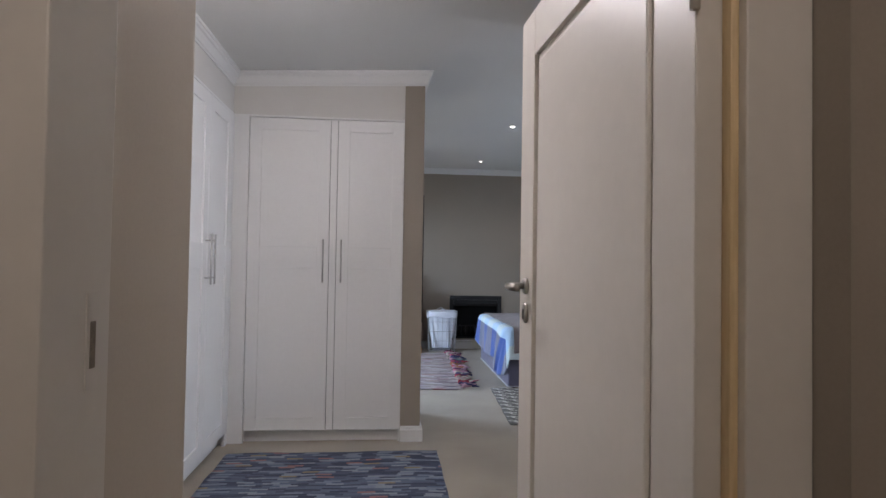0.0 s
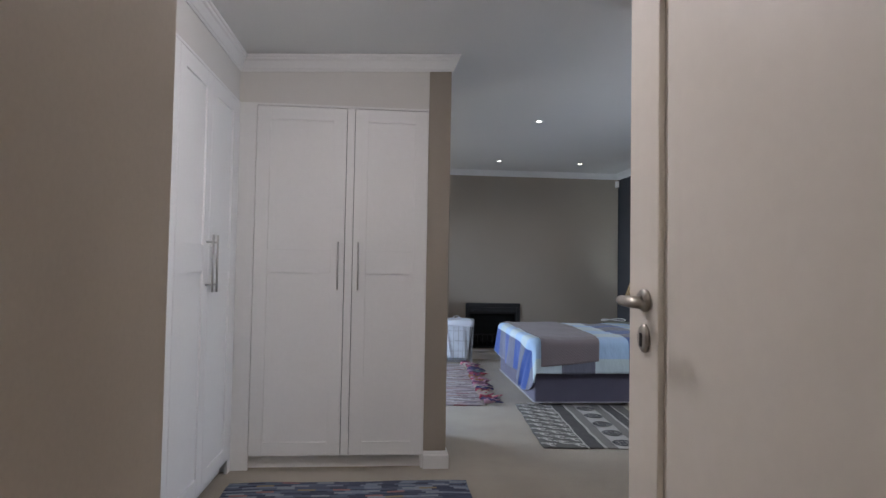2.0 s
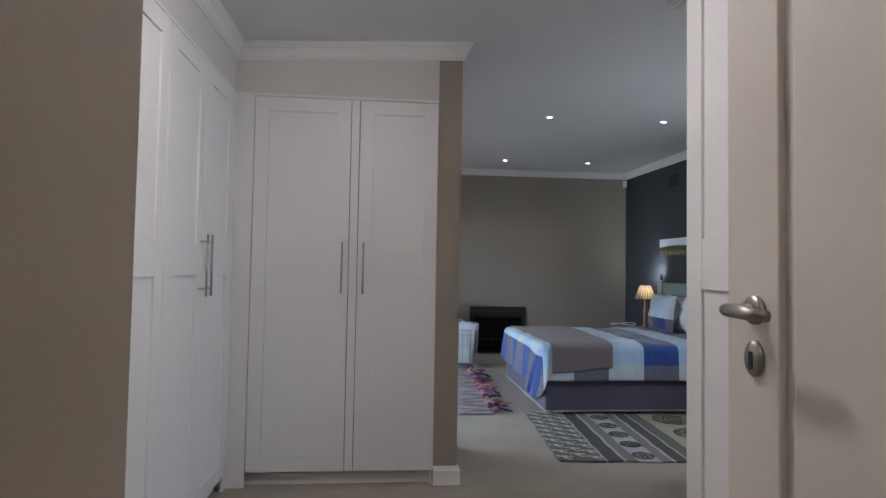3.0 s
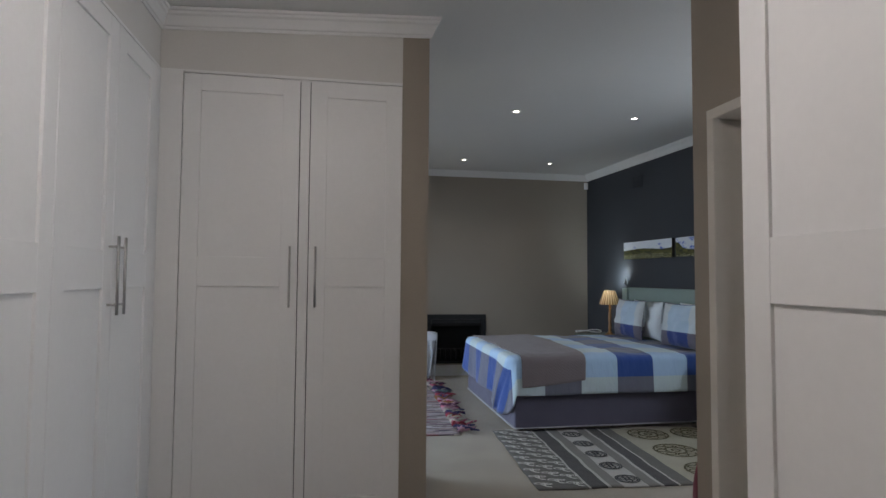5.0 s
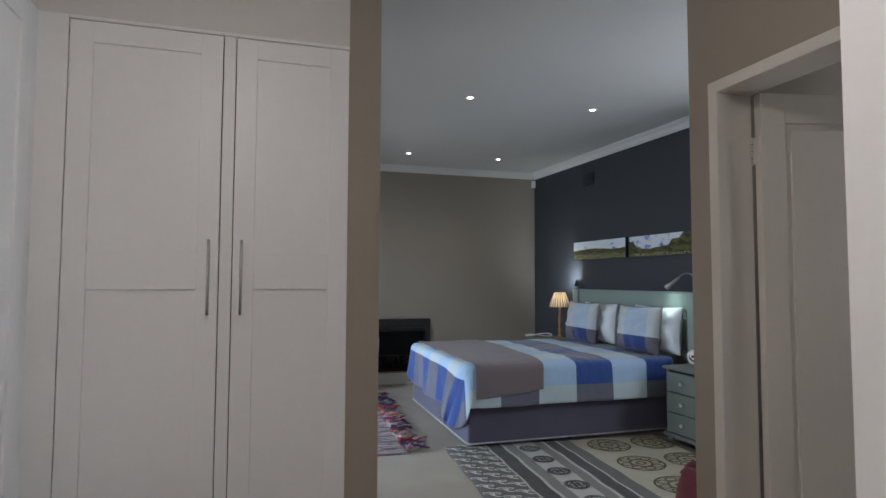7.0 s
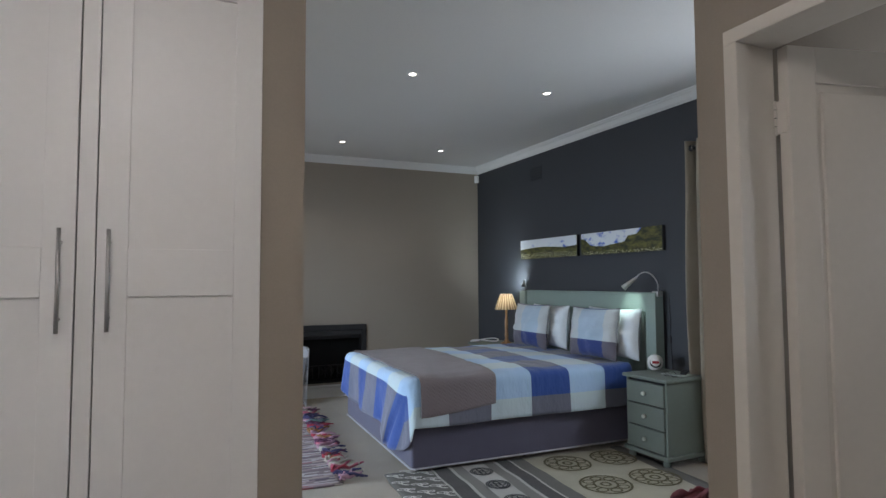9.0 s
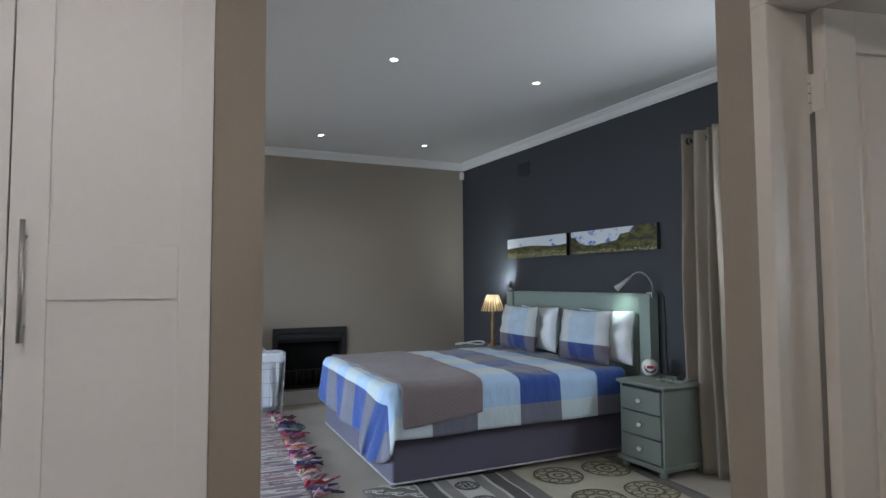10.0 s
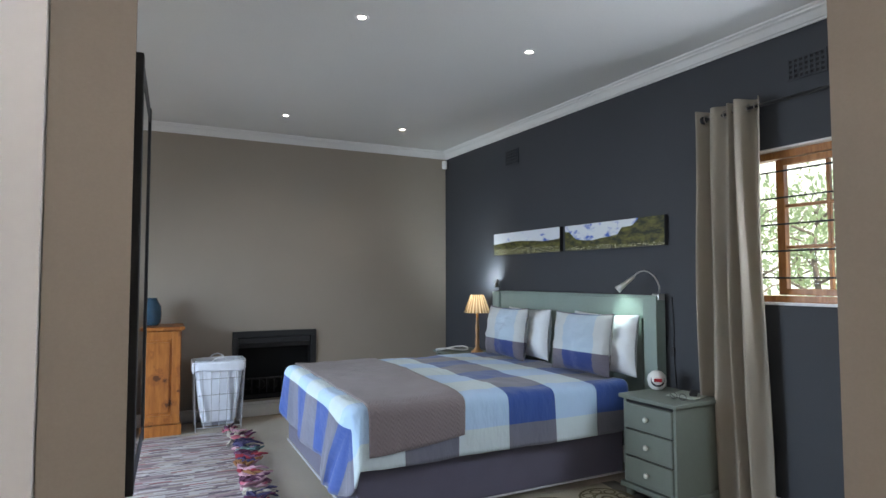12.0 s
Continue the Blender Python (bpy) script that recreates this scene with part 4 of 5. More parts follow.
part("cap", box(1.2055, 2.9245, -0.085, -0.018, 1.1855, 1.20, 0.004), MINT, hb)
part("bottom_rail", box(1.205, 2.925, -0.07, -0.03, 0.34, 0.50, 0.006), MINT, hb)
for i in range(12):
    x = 1.212 + i * 0.1395
    part("slat", box(x, x + 0.136, -0.06, -0.038, 0.50, 1.04, 0.004), MINT, hb)

# pillows


def pillow(name, w, h, t, m, mat, label, off):
    ob = thing(name, m, label, "pillow", "pillows on the bed")

    def place(side):
        def put(a, c):
            x, z = (a - 0.5) * 2, (c - 0.5) * 2
            bulge = max(0.0, (1 - abs(x) ** 2.4) * (1 - abs(z) ** 2.4)) ** 0.5
            pinch = 1 - 0.07 * (1 - abs(x) ** 2) * abs(z) ** 3
            pin2 = 1 - 0.07 * (1 - abs(z) ** 2) * abs(x) ** 3
            wr = 0.028 * noise.noise(Vector((x * 2.5 + off, z * 2.5, side * 4))) + 0.016 * noise.noise(Vector((x * 4 + off, z * 8 + x * 3, side * 4)))
            return (x * w / 2 * pin2, side * (t / 2 * bulge + 0.004) + wr * bulge, z * h / 2 * pinch)
        return put
    bm = sheet(26, 20, place(-1), lambda a, c: (c * h, a * w + off))
    other = sheet(26, 20, place(1), lambda a, c: (c * h, a * w + off))
    bmesh.ops.reverse_faces(other, faces=list(other.faces))
    join(bm, other)
    bmesh.ops.remove_doubles(bm, verts=list(bm.verts), dist=0.0045)
    part("case", bm, mat, ob, "", True)


def lean(s, d, z, tilt, rz=0):
    return EAST @ pose(s, -d, z, -tilt, 0, rz)


pillow("pillow", 0.61, 0.415, 0.17, lean(2.63, 0.18, 0.862, 5, 2), LINEN, "plump white pillow leaning on the headboard", 1.0)
pillow("pillow", 0.61, 0.41, 0.17, lean(1.74, 0.18, 0.86, 5, -2), LINEN, "plump white pillow leaning on the headboard", 2.0)
pillow("pillow", 0.56, 0.43, 0.17, lean(2.55, 0.315, 0.86, 7, 3), CASE, "checked blue and grey pillow in front of a white one", 0.0)
pillow("pillow", 0.62, 0.43, 0.17, lean(1.62, 0.315, 0.86, 7, -4), CASE, "checked blue and grey pillow in front of a white one", -0.08)

# ---- bedside tables ----


def bedside(m, label):
    ob = thing("bedside_table", m, label, "bedside table", "bedside tables")
    w, d, h = 0.385, 0.40, 0.61
    part("top", box(-w / 2 - 0.02, w / 2 + 0.02, -d - 0.025, 0.0, h - 0.024, h, 0.007, None, 3), SAGE, ob)
    part("side_panel", box(-w / 2, -w / 2 + 0.018, -d, -0.005, 0.07, h - 0.024, 0.002), SAGE, ob)
    part("side_panel", box(w / 2 - 0.018, w / 2, -d, -0.005, 0.07, h - 0.024, 0.002), SAGE, ob)
    part("back_panel", box(-w / 2 + 0.018, w / 2 - 0.018, -0.02, -0.006, 0.07, h - 0.024), SAGE, ob)
    # solid black filling paints the shade seen between the drawers
    part("carcass", box(-w / 2 + 0.018, w / 2 - 0.018, -d + 0.012, -0.02, 0.09, h - 0.03), GAP_SHADE, ob, "black block for the shade behind the drawers")
    part("base_moulding", box(-w / 2 - 0.018, w / 2 + 0.018, -d - 0.022, -0.002, 0.055, 0.085, 0.008, None, 3), SAGE, ob)
    for x in (-w / 2 + 0.03, w / 2 - 0.03):
        for y in (-d + 0.02, -0.04):
            part("foot", lathe([(0, 0), (0.018, 0), (0.027, 0.018), (0.026, 0.04), (0.02, 0.056), (0, 0.056)], pose(x, y, 0), 16), SAGE, ob, "", True)
    for i in range(3):
        z = 0.092 + i * 0.16
        dr = part("drawer", box(-w / 2 + 0.021, w / 2 - 0.021, -d - 0.012, -d + 0.01, z, z + 0.152, 0.007, None, 3), SAGE, ob)
        part("knob", lathe([(0, 0.03), (0.013, 0.027), (0.017, 0.018), (0.012, 0.008), (0.008, 0.0), (0, 0)], pose(0, -d - 0.012, z + 0.076, 90), 16), PORCELAIN, dr, "small pale round knob", True)
    return ob


bedside(EAST @ pose(3.285, -0.075, 0), "sage green painted three-drawer bedside table with pale knobs")
bedside(EAST @ pose(0.80, -0.055, 0), "sage green painted bedside table under the table lamp")

clock = thing("alarm_clock", EAST @ pose(3.12, -0.21, 0.61, 0, 0, 48), "round white alarm clock with a dark face and red digits", "clock")
part("body", lathe([(0, 0.002), (0.03, 0.003), (0.05, 0.025), (0.058, 0.06), (0.052, 0.092), (0.03, 0.114), (0, 0.12)], None, 28), WHITE, clock, "", True)
part("face", lathe([(0, 0.0), (0.040, 0.0), (0.043, -0.016), (0, -0.018)], pose(0, -0.044, 0.066, 74), 24), BLACK, clock, "dark oval face", True)
part("digits", box(-0.024, 0.024, -0.0635, -0.0585, 0.058, 0.078), DIGITS, clock, "glowing red digits")
part("button", lathe([(0, 0), (0.012, 0), (0.010, 0.006), (0, 0.007)], pose(0, 0, 0.118), 14), CHROME, clock, "", True)

mag = thing("magazine", EAST @ pose(3.33, -0.20, 0.61, 0, 0, 12), "thin printed magazine lying on the bedside table", "magazine")
part("cover", box(-0.075, 0.10, -0.10, 0.10, 0.0, 0.007, 0.002), PAPER, mag)
rem = thing("remote_control", EAST @ pose(3.36, -0.17, 0.617, 0, 0, 35), "small dark remote control lying on a magazine", "remote control")
part("body", box(-0.022, 0.022, -0.07, 0.07, 0, 0.018, 0.006, None, 3), BLACK, rem)
gl = thing("spectacles", EAST @ pose(3.40, -0.36, 0.61), "folded dark-rimmed spectacles on the bedside table", "spectacles")
for x in (-0.03, 0.03):
    part("rim", tube([(x + 0.024 * math.cos(t * math.pi / 8), 0.005 * (x > 0), 0.022 + 0.018 * math.sin(t * math.pi / 8)) for t in range(16)], 0.0022, 6, None, True), BLACK, gl)
part("temple", tube([(-0.054, 0, 0.03), (-0.05, 0.02, 0.012), (0.05, 0.025, 0.004)], 0.002, 6), BLACK, gl)

# table lamp on the far bedside table
tl = thing("table_lamp", pose(3.075, 7.525, 0.61), "table lamp with a pleated straw shade and turned wooden stem, lit", "lamp")
part("stem", lathe([(0, 0), (0.06, 0), (0.06, 0.014), (0.03, 0.03), (0.016, 0.06), (0.022, 0.1), (0.016, 0.16), (0.02, 0.24), (0.012, 0.30), (0.012, 0.38), (0, 0.38)], None, 20), LAMPWOOD, tl, "", True)
bm = bmesh.new()
low = [bm.verts.new(((0.119 + 0.008 * (i % 2)) * math.cos(i * math.pi / 32), (0.119 + 0.008 * (i % 2)) * math.sin(i * math.pi / 32), 0.378)) for i in range(64)]
top = [bm.verts.new(((0.059 + 0.007 * (i % 2)) * math.cos(i * math.pi / 32), (0.059 + 0.007 * (i % 2)) * math.sin(i * math.pi / 32), 0.548)) for i in range(64)]
for i in range(64):
    bm.faces.new((low[i], low[(i + 1) % 64], top[(i + 1) % 64], top[i]))
bmesh.ops.solidify(bm, geom=list(bm.faces), thickness=0.002)
part("shade", bm, SHADE, tl, "pleated straw-coloured shade")
part("bulb", lathe([(0, 0.40), (0.015, 0.40), (0.028, 0.44), (0.03, 0.46), (0.02, 0.485), (0, 0.49)], None, 16), material("warm_bulb", (1, 1, 1), 0.4, bump=0, emit=((1.0, 0.86, 0.62), 12.0)), tl, "", True)
lamp("table_lamp_light", "POINT", pose(3.075, 7.525, 1.10), 2.8, (1.0, 0.95, 0.84), radius=0.02)


def reading_lamp(m, mat, points, head_end, label):
    """Clip-on lamp with a bent gooseneck and a small bell head."""
    ob = thing("reading_lamp", m, label, "lamp", "clip-on reading lamps")
    part("clamp", box(-0.02, 0.04, -0.03, 0.03, -0.03, 0.012, 0.005), mat, ob)
    part("neck", tube(points, 0.0055, 10), mat, ob, "bent gooseneck", True)
    a, c = Vector(points[-1]), Vector(head_end)
    q = (c - a).normalized().to_track_quat("Z", "Y").to_matrix().to_4x4()
    ln = (c - a).length
    head = part("head", lathe([(0, -0.012), (0.010, -0.01), (0.013, 0.02), (0.016, ln * 0.5), (0.026, ln), (0.023, ln), (0.012, ln * 0.5), (0, ln * 0.45)], Matrix.Translation(a) @ q, 18), mat, ob, "", True)
    part("bulb", lathe([(0, ln * 0.72), (0.015, ln * 0.72), (0.015, ln * 0.74), (0, ln * 0.75)], Matrix.Translation(a) @ q, 14), LEDGLOW, head, "bright cool lamp")
    return ob


arch = [(0.02, 0, 0.01)] + [(0.02 - 0.075 * (1 - math.cos(t * math.pi / 10)), -0.012 * t, 0.06 + 0.105 * math.sin(t * math.pi / 10)) for t in range(0, 9)]
reading_lamp(EAST @ pose(3.005, -0.06, 1.199), CHROME, arch, (-0.19, -0.17, 0.035), "chrome gooseneck reading lamp clipped to the bedpost, lit")
arch2 = [(0.0, 0, 0.01), (0.0, -0.01, 0.05), (-0.015, -0.012, 0.085), (-0.03, -0.005, 0.1)]
reading_lamp(EAST @ pose(1.15, -0.06, 1.195), BLACK, arch2, (-0.085, 0.02, 0.055), "dark reading lamp clipped to the bedpost, turned to the wall, lit")
lamp("reading_light", "SPOT", EAST @ look((2.81, -0.22, 1.235), (2.75, -0.05, 0.85)), 3.3, (0.72, 1.0, 0.93), angle=120)
lamp("reading_light", "SPOT", EAST @ look((1.03, -0.16, 1.275), (0.86, 0.02, 1.42)), 9.0, (0.72, 0.92, 1.0), angle=150)
cab = thing("lamp_cable", EAST @ pose(3.08, -0.006, 0), "thin black lamp cable with an inline switch on the wall", "cable")
part("cord", tube([(0, 0, 1.19), (0.012, 0, 0.98), (0.004, 0, 0.85), (0.015, 0, 0.7), (0.03, 0, 0.5)], 0.003, 6), BLACK, cab)
part("switch", box(-0.008, 0.016, -0.009, 0.003, 0.80, 0.86, 0.003), BLACK, cab, "inline switch")

loop = thing("white_cord", pose(2.72, 7.36, TOP + 0.02), "coiled white cord lying on the bed's far edge", "cable")
part("coil", tube([(0.16 * math.cos(t * math.pi / 9), 0.06 * math.sin(t * math.pi / 9), 0.01 + 0.012 * (1 + math.sin(t * math.pi / 4.5))) for t in range(18)], 0.006, 8, None, True), WHITE, loop, "", True)

# ---- by the far wall ----
bk = thing("laundry_basket", pose(0.825, 8.26, 0), "wire laundry basket with a white cloth liner and carry loops", "laundry basket")
XB, XT, YB, YT, ZT = 0.185, 0.21, 0.13, 0.15, 0.585


def wire(points, r=0.0035, closed=False, name="wire"):
    part(name, tube(points, r, 6, None, closed), WIRE, bk)


def corner_at(f):
    return XB + (XT - XB) * f, YB + (YT - YB) * f, 0.03 + (ZT - 0.03) * f


for i, f in enumerate((0.0, 0.25, 0.5, 0.75, 1.0)):
    x, y, z = corner_at(f)
    wire([(-x, -y, z), (x, -y, z), (x, y, z), (-x, y, z)], 0.004 if i in (0, 4) else 0.0028, True, "hoop")
for i in range(7):
    g = -1 + i / 3
    for sy in (-1, 1):
        wire([(g * XB, sy * YB, 0.03), (g * XT, sy * YT, ZT)], 0.0028)
for i in range(4):
    g = -0.6 + i * 0.4
    for sx in (-1, 1):
        wire([(sx * XB, g * YB, 0.03), (sx * XT, g * YT, ZT)], 0.0028)
for sx in (-1, 1):
    for sy in (-1, 1):
        wire([(sx * XB, sy * YB, 0.0), (sx * XT, sy * YT, ZT)], 0.0045, name="leg")


def liner(a, c):
    t = a * 2 * math.pi
    f = 0.06 + c * 0.97
    x, y, z = corner_at(f)
    e = 0.35
    cx, cy = math.cos(t), math.sin(t)
    px = math.copysign(abs(cx) ** e, cx) * x * (0.93 - 0.22 * (1 - c) ** 2)
    py = math.copysign(abs(cy) ** e, cy) * y * (0.93 - 0.22 * (1 - c) ** 2)
    w = 0.010 * math.sin(t * 9 + c * 5) * (1 - 0.6 * c)
    return (px + w * cx, py + w * cy, z)


bm = sheet(72, 18, liner, lambda a, c: (a, c), 0.003)
cap = sheet(10, 10, lambda a, c: ((a - 0.5) * 2 * XB * 0.72, (c - 0.5) * 2 * YB * 0.72, 0.037), lambda a, c: (a, c))
part("liner", join(bm, cap), LINER, bk, "crumpled white cloth liner")


def cuff(a, c):
    t = a * 2 * math.pi
    cx, cy = math.cos(t), math.sin(t)
    hang = ZT + 0.012 - c * (0.085 + 0.012 * math.sin(t * 4))
    return (math.copysign(abs(cx) ** 0.3, cx) * (XT + 0.010), math.copysign(abs(cy) ** 0.3, cy) * (YT + 0.010), hang)


part("cuff", sheet(72, 4, cuff, lambda a, c: (a, c), 0.003), LINER, bk, "liner turned down over the rim")
for sy in (-1, 1):
    part("handle", tube([(0.07 * math.cos(t * math.pi / 10), sy * YT, ZT - 0.03 + 0.075 * math.sin(t * math.pi / 10)) for t in range(11)], 0.007, 8), LINER, bk, "white rope carry loop", True)

ca = thing("pine_cabinet", pose(0.155, 8.515, 0), "orange knotty pine cabinet with a panelled door", "cabinet")
CW, CD, CH = 0.36, 0.40, 0.91
part("body", box(-CW, CW, -CD + 0.022, 0, 0.09, CH - 0.03, 0.003), PINE, ca)
part("plinth", box(-CW - 0.012, CW + 0.012, -CD - 0.006, 0, 0, 0.09, 0.005), PINE, ca)
part("top", box(-CW - 0.025, CW + 0.025, -CD - 0.02, 0, CH - 0.03, CH, 0.008, None, 3), PINE, ca)
for x0 in (-CW + 0.006, 0.003):
    d = part("door", box(x0, x0 + 0.065, -CD, -CD + 0.021, 0.10, CH - 0.04, 0.003), PINE, ca)
    w = CW - 0.009
    part("stile", box(x0 + w - 0.065, x0 + w, -CD, -CD + 0.021, 0.10, CH - 0.04, 0.003), PINE, d)
    part("rail", box(x0 + 0.065, x0 + w - 0.065, -CD, -CD + 0.021, 0.10, 0.17, 0.003), PINE, d)
    part("rail", box(x0 + 0.065, x0 + w - 0.065, -CD, -CD + 0.021, CH - 0.11, CH - 0.04, 0.003), PINE, d)
    part("panel", box(x0 + 0.066, x0 + w - 0.066, -CD + 0.014, -CD + 0.019, 0.171, CH - 0.111, 0.001), PINE, d)
    part("field", box(x0 + 0.082, x0 + w - 0.082, -CD + 0.004, -CD + 0.0138, 0.19, CH - 0.13, 0.009), PINE, d, "raised pine panel field")
va = thing("blue_jar", pose(0.27, 8.33, 0.91), "dark blue glazed jar standing on the pine cabinet", "jar")
part("body", lathe([(0, 0), (0.06, 0), (0.085, 0.03), (0.09, 0.1), (0.085, 0.17), (0.06, 0.21), (0.05, 0.23), (0.055, 0.24), (0.04, 0.24), (0, 0.2)], None, 24), GLASSBLUE, va, "", True)

# tall framed mirror on the wall end
mi = thing("wall_mirror", pose(0.2775, 4.35, 1.335, 0, 0, 90 - 1.2), "tall dark-framed mirror hanging on the wall end", "mirror")
MW, MH = 0.25, 0.48
for x in (-MW, MW - 0.045):
    part("frame_side", box(x, x + 0.04, -0.018, 0.0, -MH, MH, 0.003), BLACK, mi)
for z in (-MH, MH - 0.045):
    part("frame_rail", box(-MW + 0.045, MW - 0.045, -0.016, 0.0, z, z + 0.045, 0.004), BLACK, mi)
part("glass", box(-MW + 0.04, MW - 0.04, -0.014, -0.004, -MH + 0.04, MH - 0.04), MIRROR, mi, "mirror glass")

# ---- rugs ----
def flat_rug(name, x0, x1, y0, y1, mat, label, wave=0.004, turn=0.0, seed=0):
    ob = thing(name, pose((x0 + x1) / 2, (y0 + y1) / 2, 0, 0, 0, turn), label, "rug")
    w, d = x1 - x0, y1 - y0

    def put(a, c):
        x, y = (a - 0.5) * w, (c - 0.5) * d
        e = noise.noise(Vector((x * 3, y * 3, seed)))
        return (x + 0.012 * noise.noise(Vector((y * 5, seed, 1))), y + 0.012 * noise.noise(Vector((x * 5, seed, 2))), 0.010 + wave * max(0, e))
    part("weave", sheet(40, 40, put, lambda a, c: (a * w, c * d), 0.008), mat, ob)
    return ob


flat_rug("denim_rug", -1.02, 0.385, 2.55, 3.74, DENIM, "blue denim rag rug lying on the lobby carpet", 0.010, 0, 1)
rag = flat_rug("fringed_rug", -0.75, 0.87, 5.69, 8.02, RAGRUG, "pale pink and brown rag rug with a colourful knotted fringe", 0.008, -2.4, 2)
for i in range(40):
    r = random.Random(i)
    y = -1.14 + i * 2.28 / 39
    bm = None
    for j in range(r.choice((2, 3, 4, 5))):
        ph, ln, dy = r.uniform(0, 6), r.uniform(0.04, 0.2), r.uniform(-0.11, 0.11)
        pts = [(t * ln, dy * t + 0.013 * math.sin(t * 5 + ph), 0.016 + 0.034 * abs(math.sin(t * 3.2 + ph))) for t in (0, 0.25, 0.5, 0.75, 1)]
        bm = tube(pts, [0.008, 0.012, 0.008, 0.010, 0.005], 6, bm)
    t = part("tassel", bm, TASSEL, rag, "", True)
    t.matrix_local = pose(0.78 + r.uniform(-0.02, 0.02), y + r.uniform(-0.015, 0.015), 0.004, 0, 0, r.uniform(-45, 45))
gr = flat_rug("patterned_rug", 1.07, 2.96, 4.30, 5.66, GREYRUG, "grey printed rug with stripes, medallions and scrolls", 0.003, -3.5, 5)
RW, RD = 1.89, 1.36


def ring(bm, x, y, r, w, sq=1.0, z=0.0155):
    return tube([(x + r * math.cos(t * math.pi / 10), y + sq * r * math.sin(t * math.pi / 10), z) for t in range(20)], w, 4, bm, True)


def pressed(bm):
    for v in bm.verts:
        v.co.z = 0.0145 + (v.co.z - 0.0155) * 0.3
    return bm


for j in range(5):
    y = -0.56 + j * 0.265
    bm = None
    for rr in (0.075, 0.062, 0.016):
        bm = ring(bm, -RW / 2 + 0.627, y, rr, 0.0055)
    for t in range(4):
        bm = ring(bm, -RW / 2 + 0.627 + 0.03 * math.cos(t * math.pi / 2), y + 0.034 * math.sin(t * math.pi / 2), 0.019, 0.005)
    part("medallion", pressed(bm), RUGDARK, gr)
for j in range(10):
    for i in range(3):
        bm = None
        x, y = -RW / 2 + 0.06 + i * 0.105, -0.63 + j * 0.135 + 0.06 * (i % 2)
        pts = [(x + 0.045 * math.sin(t * 1.3) * (1 - t / 7), y + 0.012 * t - 0.03 + 0.02 * math.cos(t * 1.9), 0.0155) for t in range(7)]
        bm = tube(pts, 0.0065, 4, bm)
        bm = ring(bm, x + 0.03, y + 0.03, 0.02, 0.0045, 0.6)
        bm = ring(bm, x - 0.03, y + 0.045, 0.026, 0.0045, 0.5)
        part("scroll", pressed(bm), RUGPALE, gr)
for j in range(3):
    for i in range(2):
        x, y = 0.32 + i * 0.38, -0.45 + j * 0.45
        bm = None
        for rr in (0.16, 0.075, 0.03):
            bm = ring(bm, x, y, rr, 0.008)
        for t in range(8):
            bm = ring(bm, x + 0.11 * math.cos(t * math.pi / 4), y + 0.11 * math.sin(t * math.pi / 4), 0.036, 0.006, 0.8)
        part("medallion", pressed(bm), RUGGOLD, gr)

# red bag behind the wall end
bag = thing("red_bag", pose(1.965, 3.88, 0.0, 0, 0, 20), "slouched maroon fabric bag standing on the carpet", "bag")


def slouch(a, c):
    t = a * 2 * math.pi
    r = 0.175 * (1 - 0.28 * c ** 3) * (1 + 0.06 * math.sin(3 * t + c * 2))
    cx, cy = math.cos(t), math.sin(t)
    return (math.copysign(abs(cx) ** 0.6, cx) * r, math.copysign(abs(cy) ** 0.6, cy) * r * 0.7, 0.005 + 0.34 * c + 0.012 * math.sin(5 * t) * c)


part("body", sheet(40, 12, slouch, lambda a, c: (a, c), 0.006), RED, bag)
part("lid", sheet(8, 8, lambda a, c: ((a - 0.5) * 0.25, (c - 0.5) * 0.17, 0.325 + 0.015 * math.sin(a * 7)), lambda a, c: (a, c), 0.005), RED, bag)
part("strap", tube([(-0.1, 0, 0.33), (-0.05, -0.03, 0.37), (0.05, -0.03, 0.375), (0.1, 0, 0.33)], 0.01, 8), RED, bag, "", True)

# lobby ceiling lamp
cl = thing("ceiling_lamp", pose(-0.34, 1.95, CEILING - 0.058), "round frosted glass ceiling lamp, lit", "lamp")
part("base", lathe([(0, 0), (0.13, 0), (0.13, -0.02), (0, -0.02)], None, 24), TRIM, cl, "", True)
part("diffuser", lathe([(0.12, -0.021), (0.125, -0.035), (0.09, -0.07), (0, -0.085)], None, 24), material("frosted_glow", (1, 1, 1), 0.5, bump=0, emit=((1.0, 0.95, 0.88), 6.0)), cl, "", True)

# glazed garden door
gd = thing("door_3", pose(-2.5, 5.4, 0), "wooden glazed garden door, closed", "door", "", "structure")
for i in range(2):
    y = 0.005 + i * 1.1
    f = part("leaf", box(0, 0.045, y, y + 0.1, 0, 2.09, 0.003), FRAMEWOOD, gd)
    part("stile", box(0, 0.045, y + 0.985, y + 1.085, 0, 2.09, 0.003), FRAMEWOOD, f)
    part("rail", box(0, 0.045, y + 0.1, y + 0.985, 0, 0.2, 0.003), FRAMEWOOD, f)
    part("rail", box(0, 0.045, y + 0.1, y + 0.985, 1.99, 2.09, 0.003), FRAMEWOOD, f)
    p = part("pane", box(0.02, 0.024, y + 0.1, y + 0.985, 0.2, 1.99), GLASS, f)
    p.visible_shadow = False

# ---- garden ----
bm = bmesh.new()
vs = [bm.verts.new(p) for p in ((-400, -400, -0.3), (400, -400, -0.3), (400, 400, -0.3), (-400, 400, -0.3))]
bm.faces.new(vs)
structure("ground", bm, LAWN, "sunlit garden lawn outside the windows", "lawn")


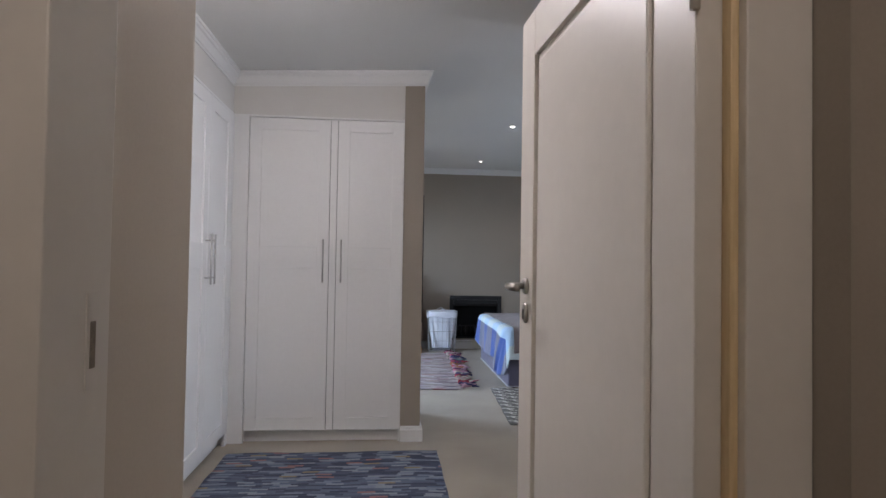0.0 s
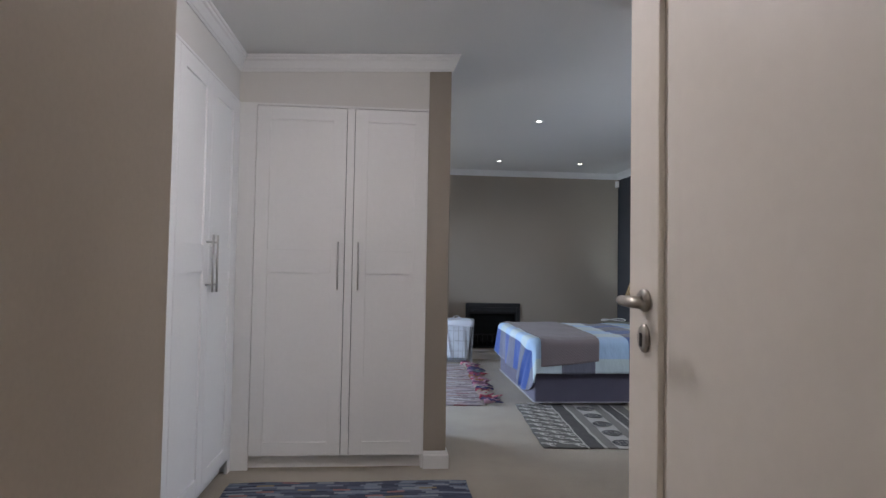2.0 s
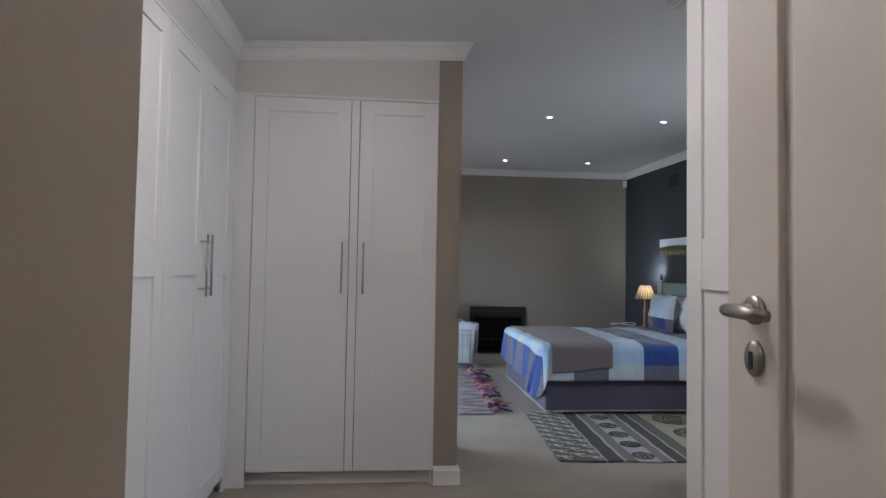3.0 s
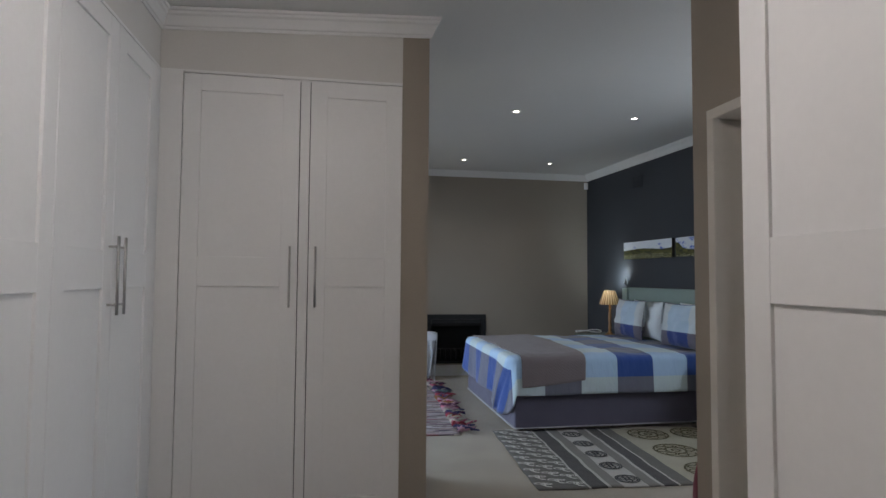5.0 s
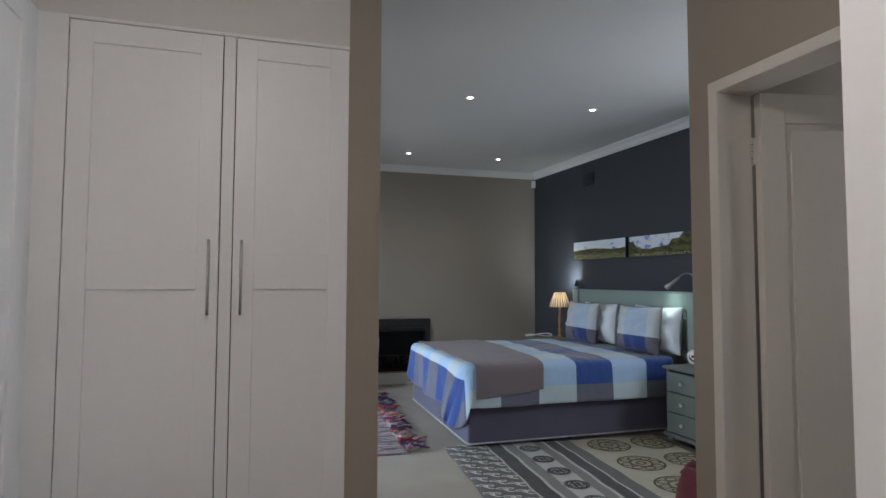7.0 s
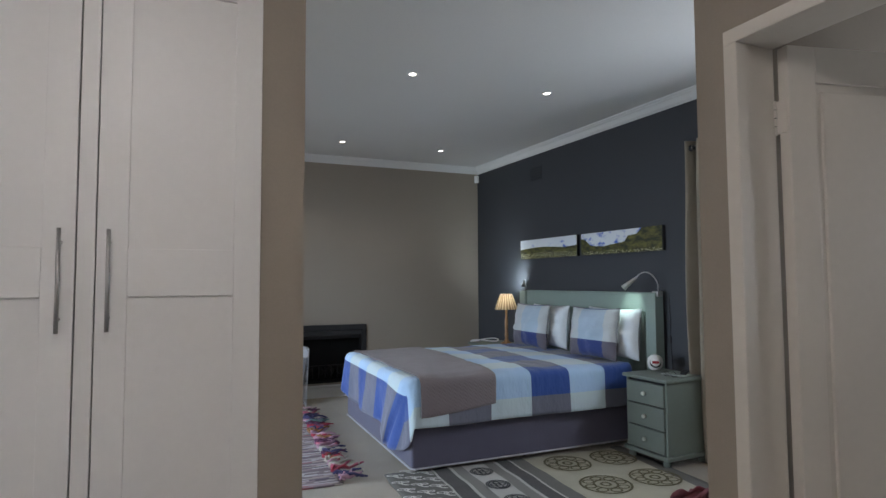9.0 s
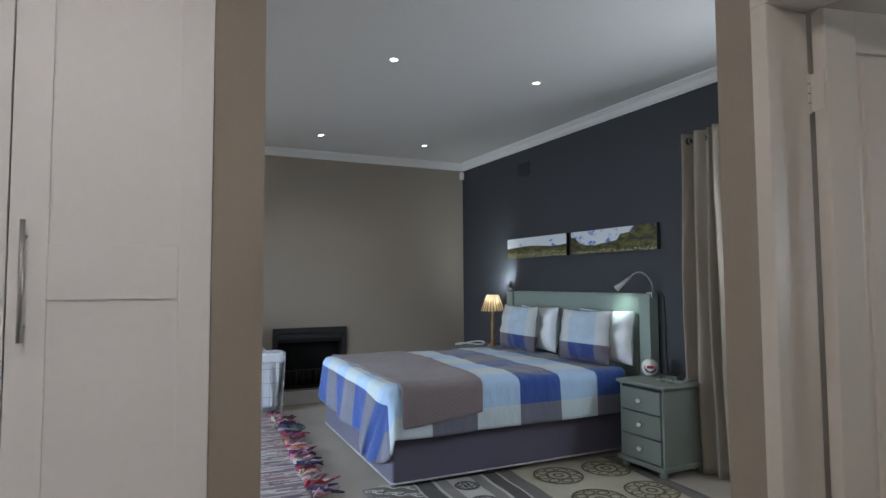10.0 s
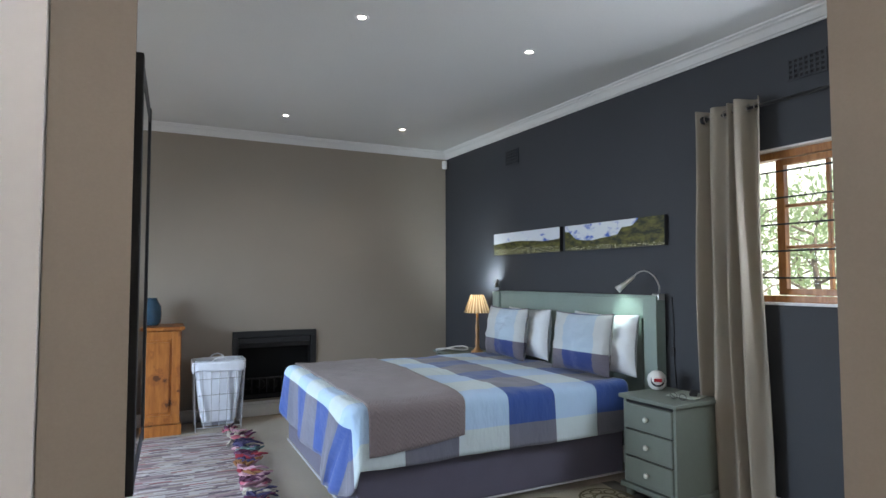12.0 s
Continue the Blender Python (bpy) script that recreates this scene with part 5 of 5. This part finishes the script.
# self-lit backdrop: the garden's brightness is put in as emission, mottled green to near-white
BACKDROP_GLOW = bpy.data.materials.new("glowing_distance")
BACKDROP_GLOW.use_nodes = True
n, k, b = tree(BACKDROP_GLOW)
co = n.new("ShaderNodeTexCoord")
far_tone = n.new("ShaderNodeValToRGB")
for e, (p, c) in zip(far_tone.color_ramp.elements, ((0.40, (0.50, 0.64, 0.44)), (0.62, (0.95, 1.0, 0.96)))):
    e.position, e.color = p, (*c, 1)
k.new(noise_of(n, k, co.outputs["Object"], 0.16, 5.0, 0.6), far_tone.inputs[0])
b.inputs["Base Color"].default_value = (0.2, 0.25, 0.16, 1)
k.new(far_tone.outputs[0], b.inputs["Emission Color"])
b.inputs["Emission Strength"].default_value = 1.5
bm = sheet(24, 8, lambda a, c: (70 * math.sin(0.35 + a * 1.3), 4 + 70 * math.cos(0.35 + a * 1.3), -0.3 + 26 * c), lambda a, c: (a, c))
structure("backdrop", bm, BACKDROP_GLOW, "glowing curved sheet painted as pale trees and bright sky", "distance")


def garden_tree(x, y, h, r, seed, count):
    rr = random.Random(seed)
    ob = thing("garden_tree", pose(x, y, -0.3), "leafy green garden tree outside the window", "tree", "garden trees")
    bm = tube([(0, 0, 0), (0.08, 0.05, h * 0.3), (0.0, 0.1, h * 0.55), (0.1, 0.0, h * 0.9)], [0.09, 0.07, 0.05, 0.02], 10)
    ends = []
    for i in range(9):
        z = h * (0.25 + 0.07 * i)
        t = i * 2.4
        e = (r * 0.8 * math.cos(t), r * 0.8 * math.sin(t), z + h * 0.12)
        ends.append(e)
        tube([(0.03, 0.05, z), (e[0] * 0.5, e[1] * 0.5, z + 0.1 * h), e], [0.04, 0.025, 0.01], 6, bm)
    part("trunk", bm, BARK, ob, "", True)
    verts, faces = [], []
    for i in range(count):
        cx, cy, cz = ends[i % 9]
        g = rr.gauss
        p = Vector((cx + g(0, r * 0.32), cy + g(0, r * 0.32), max(rr.uniform(0.3, 1.2), cz + g(0, h * 0.13))))
        s = rr.uniform(0.06, 0.13)
        q = Euler((rr.uniform(0, 6), rr.uniform(0, 6), rr.uniform(0, 6))).to_matrix()
        base = len(verts)
        for lx, ly, lz in ((-1, 0, 0), (0, -0.4, 0.12), (1, 0, 0), (0, 0.4, 0.12)):
            verts.append(p + q @ Vector((lx * s, ly * s, lz * s)))
        faces.append((base, base + 1, base + 2, base + 3))
    me = bpy.data.meshes.new("crown")
    me.from_pydata(verts, [], faces)
    me.materials.append(LEAF)
    cr = new("crown", me)
    cr.parent = ob
    return ob


garden_tree(13.5, 10.5, 3.8, 1.8, 3, 800)
garden_tree(17.5, 12.0, 4.6, 2.2, 4, 1000)
garden_tree(12.5, 7.6, 2.2, 1.2, 5, 1600)
garden_tree(15.0, 13.2, 4.0, 2.2, 7, 1000)
garden_tree(21.0, 15.6, 4.4, 2.6, 8, 1500)
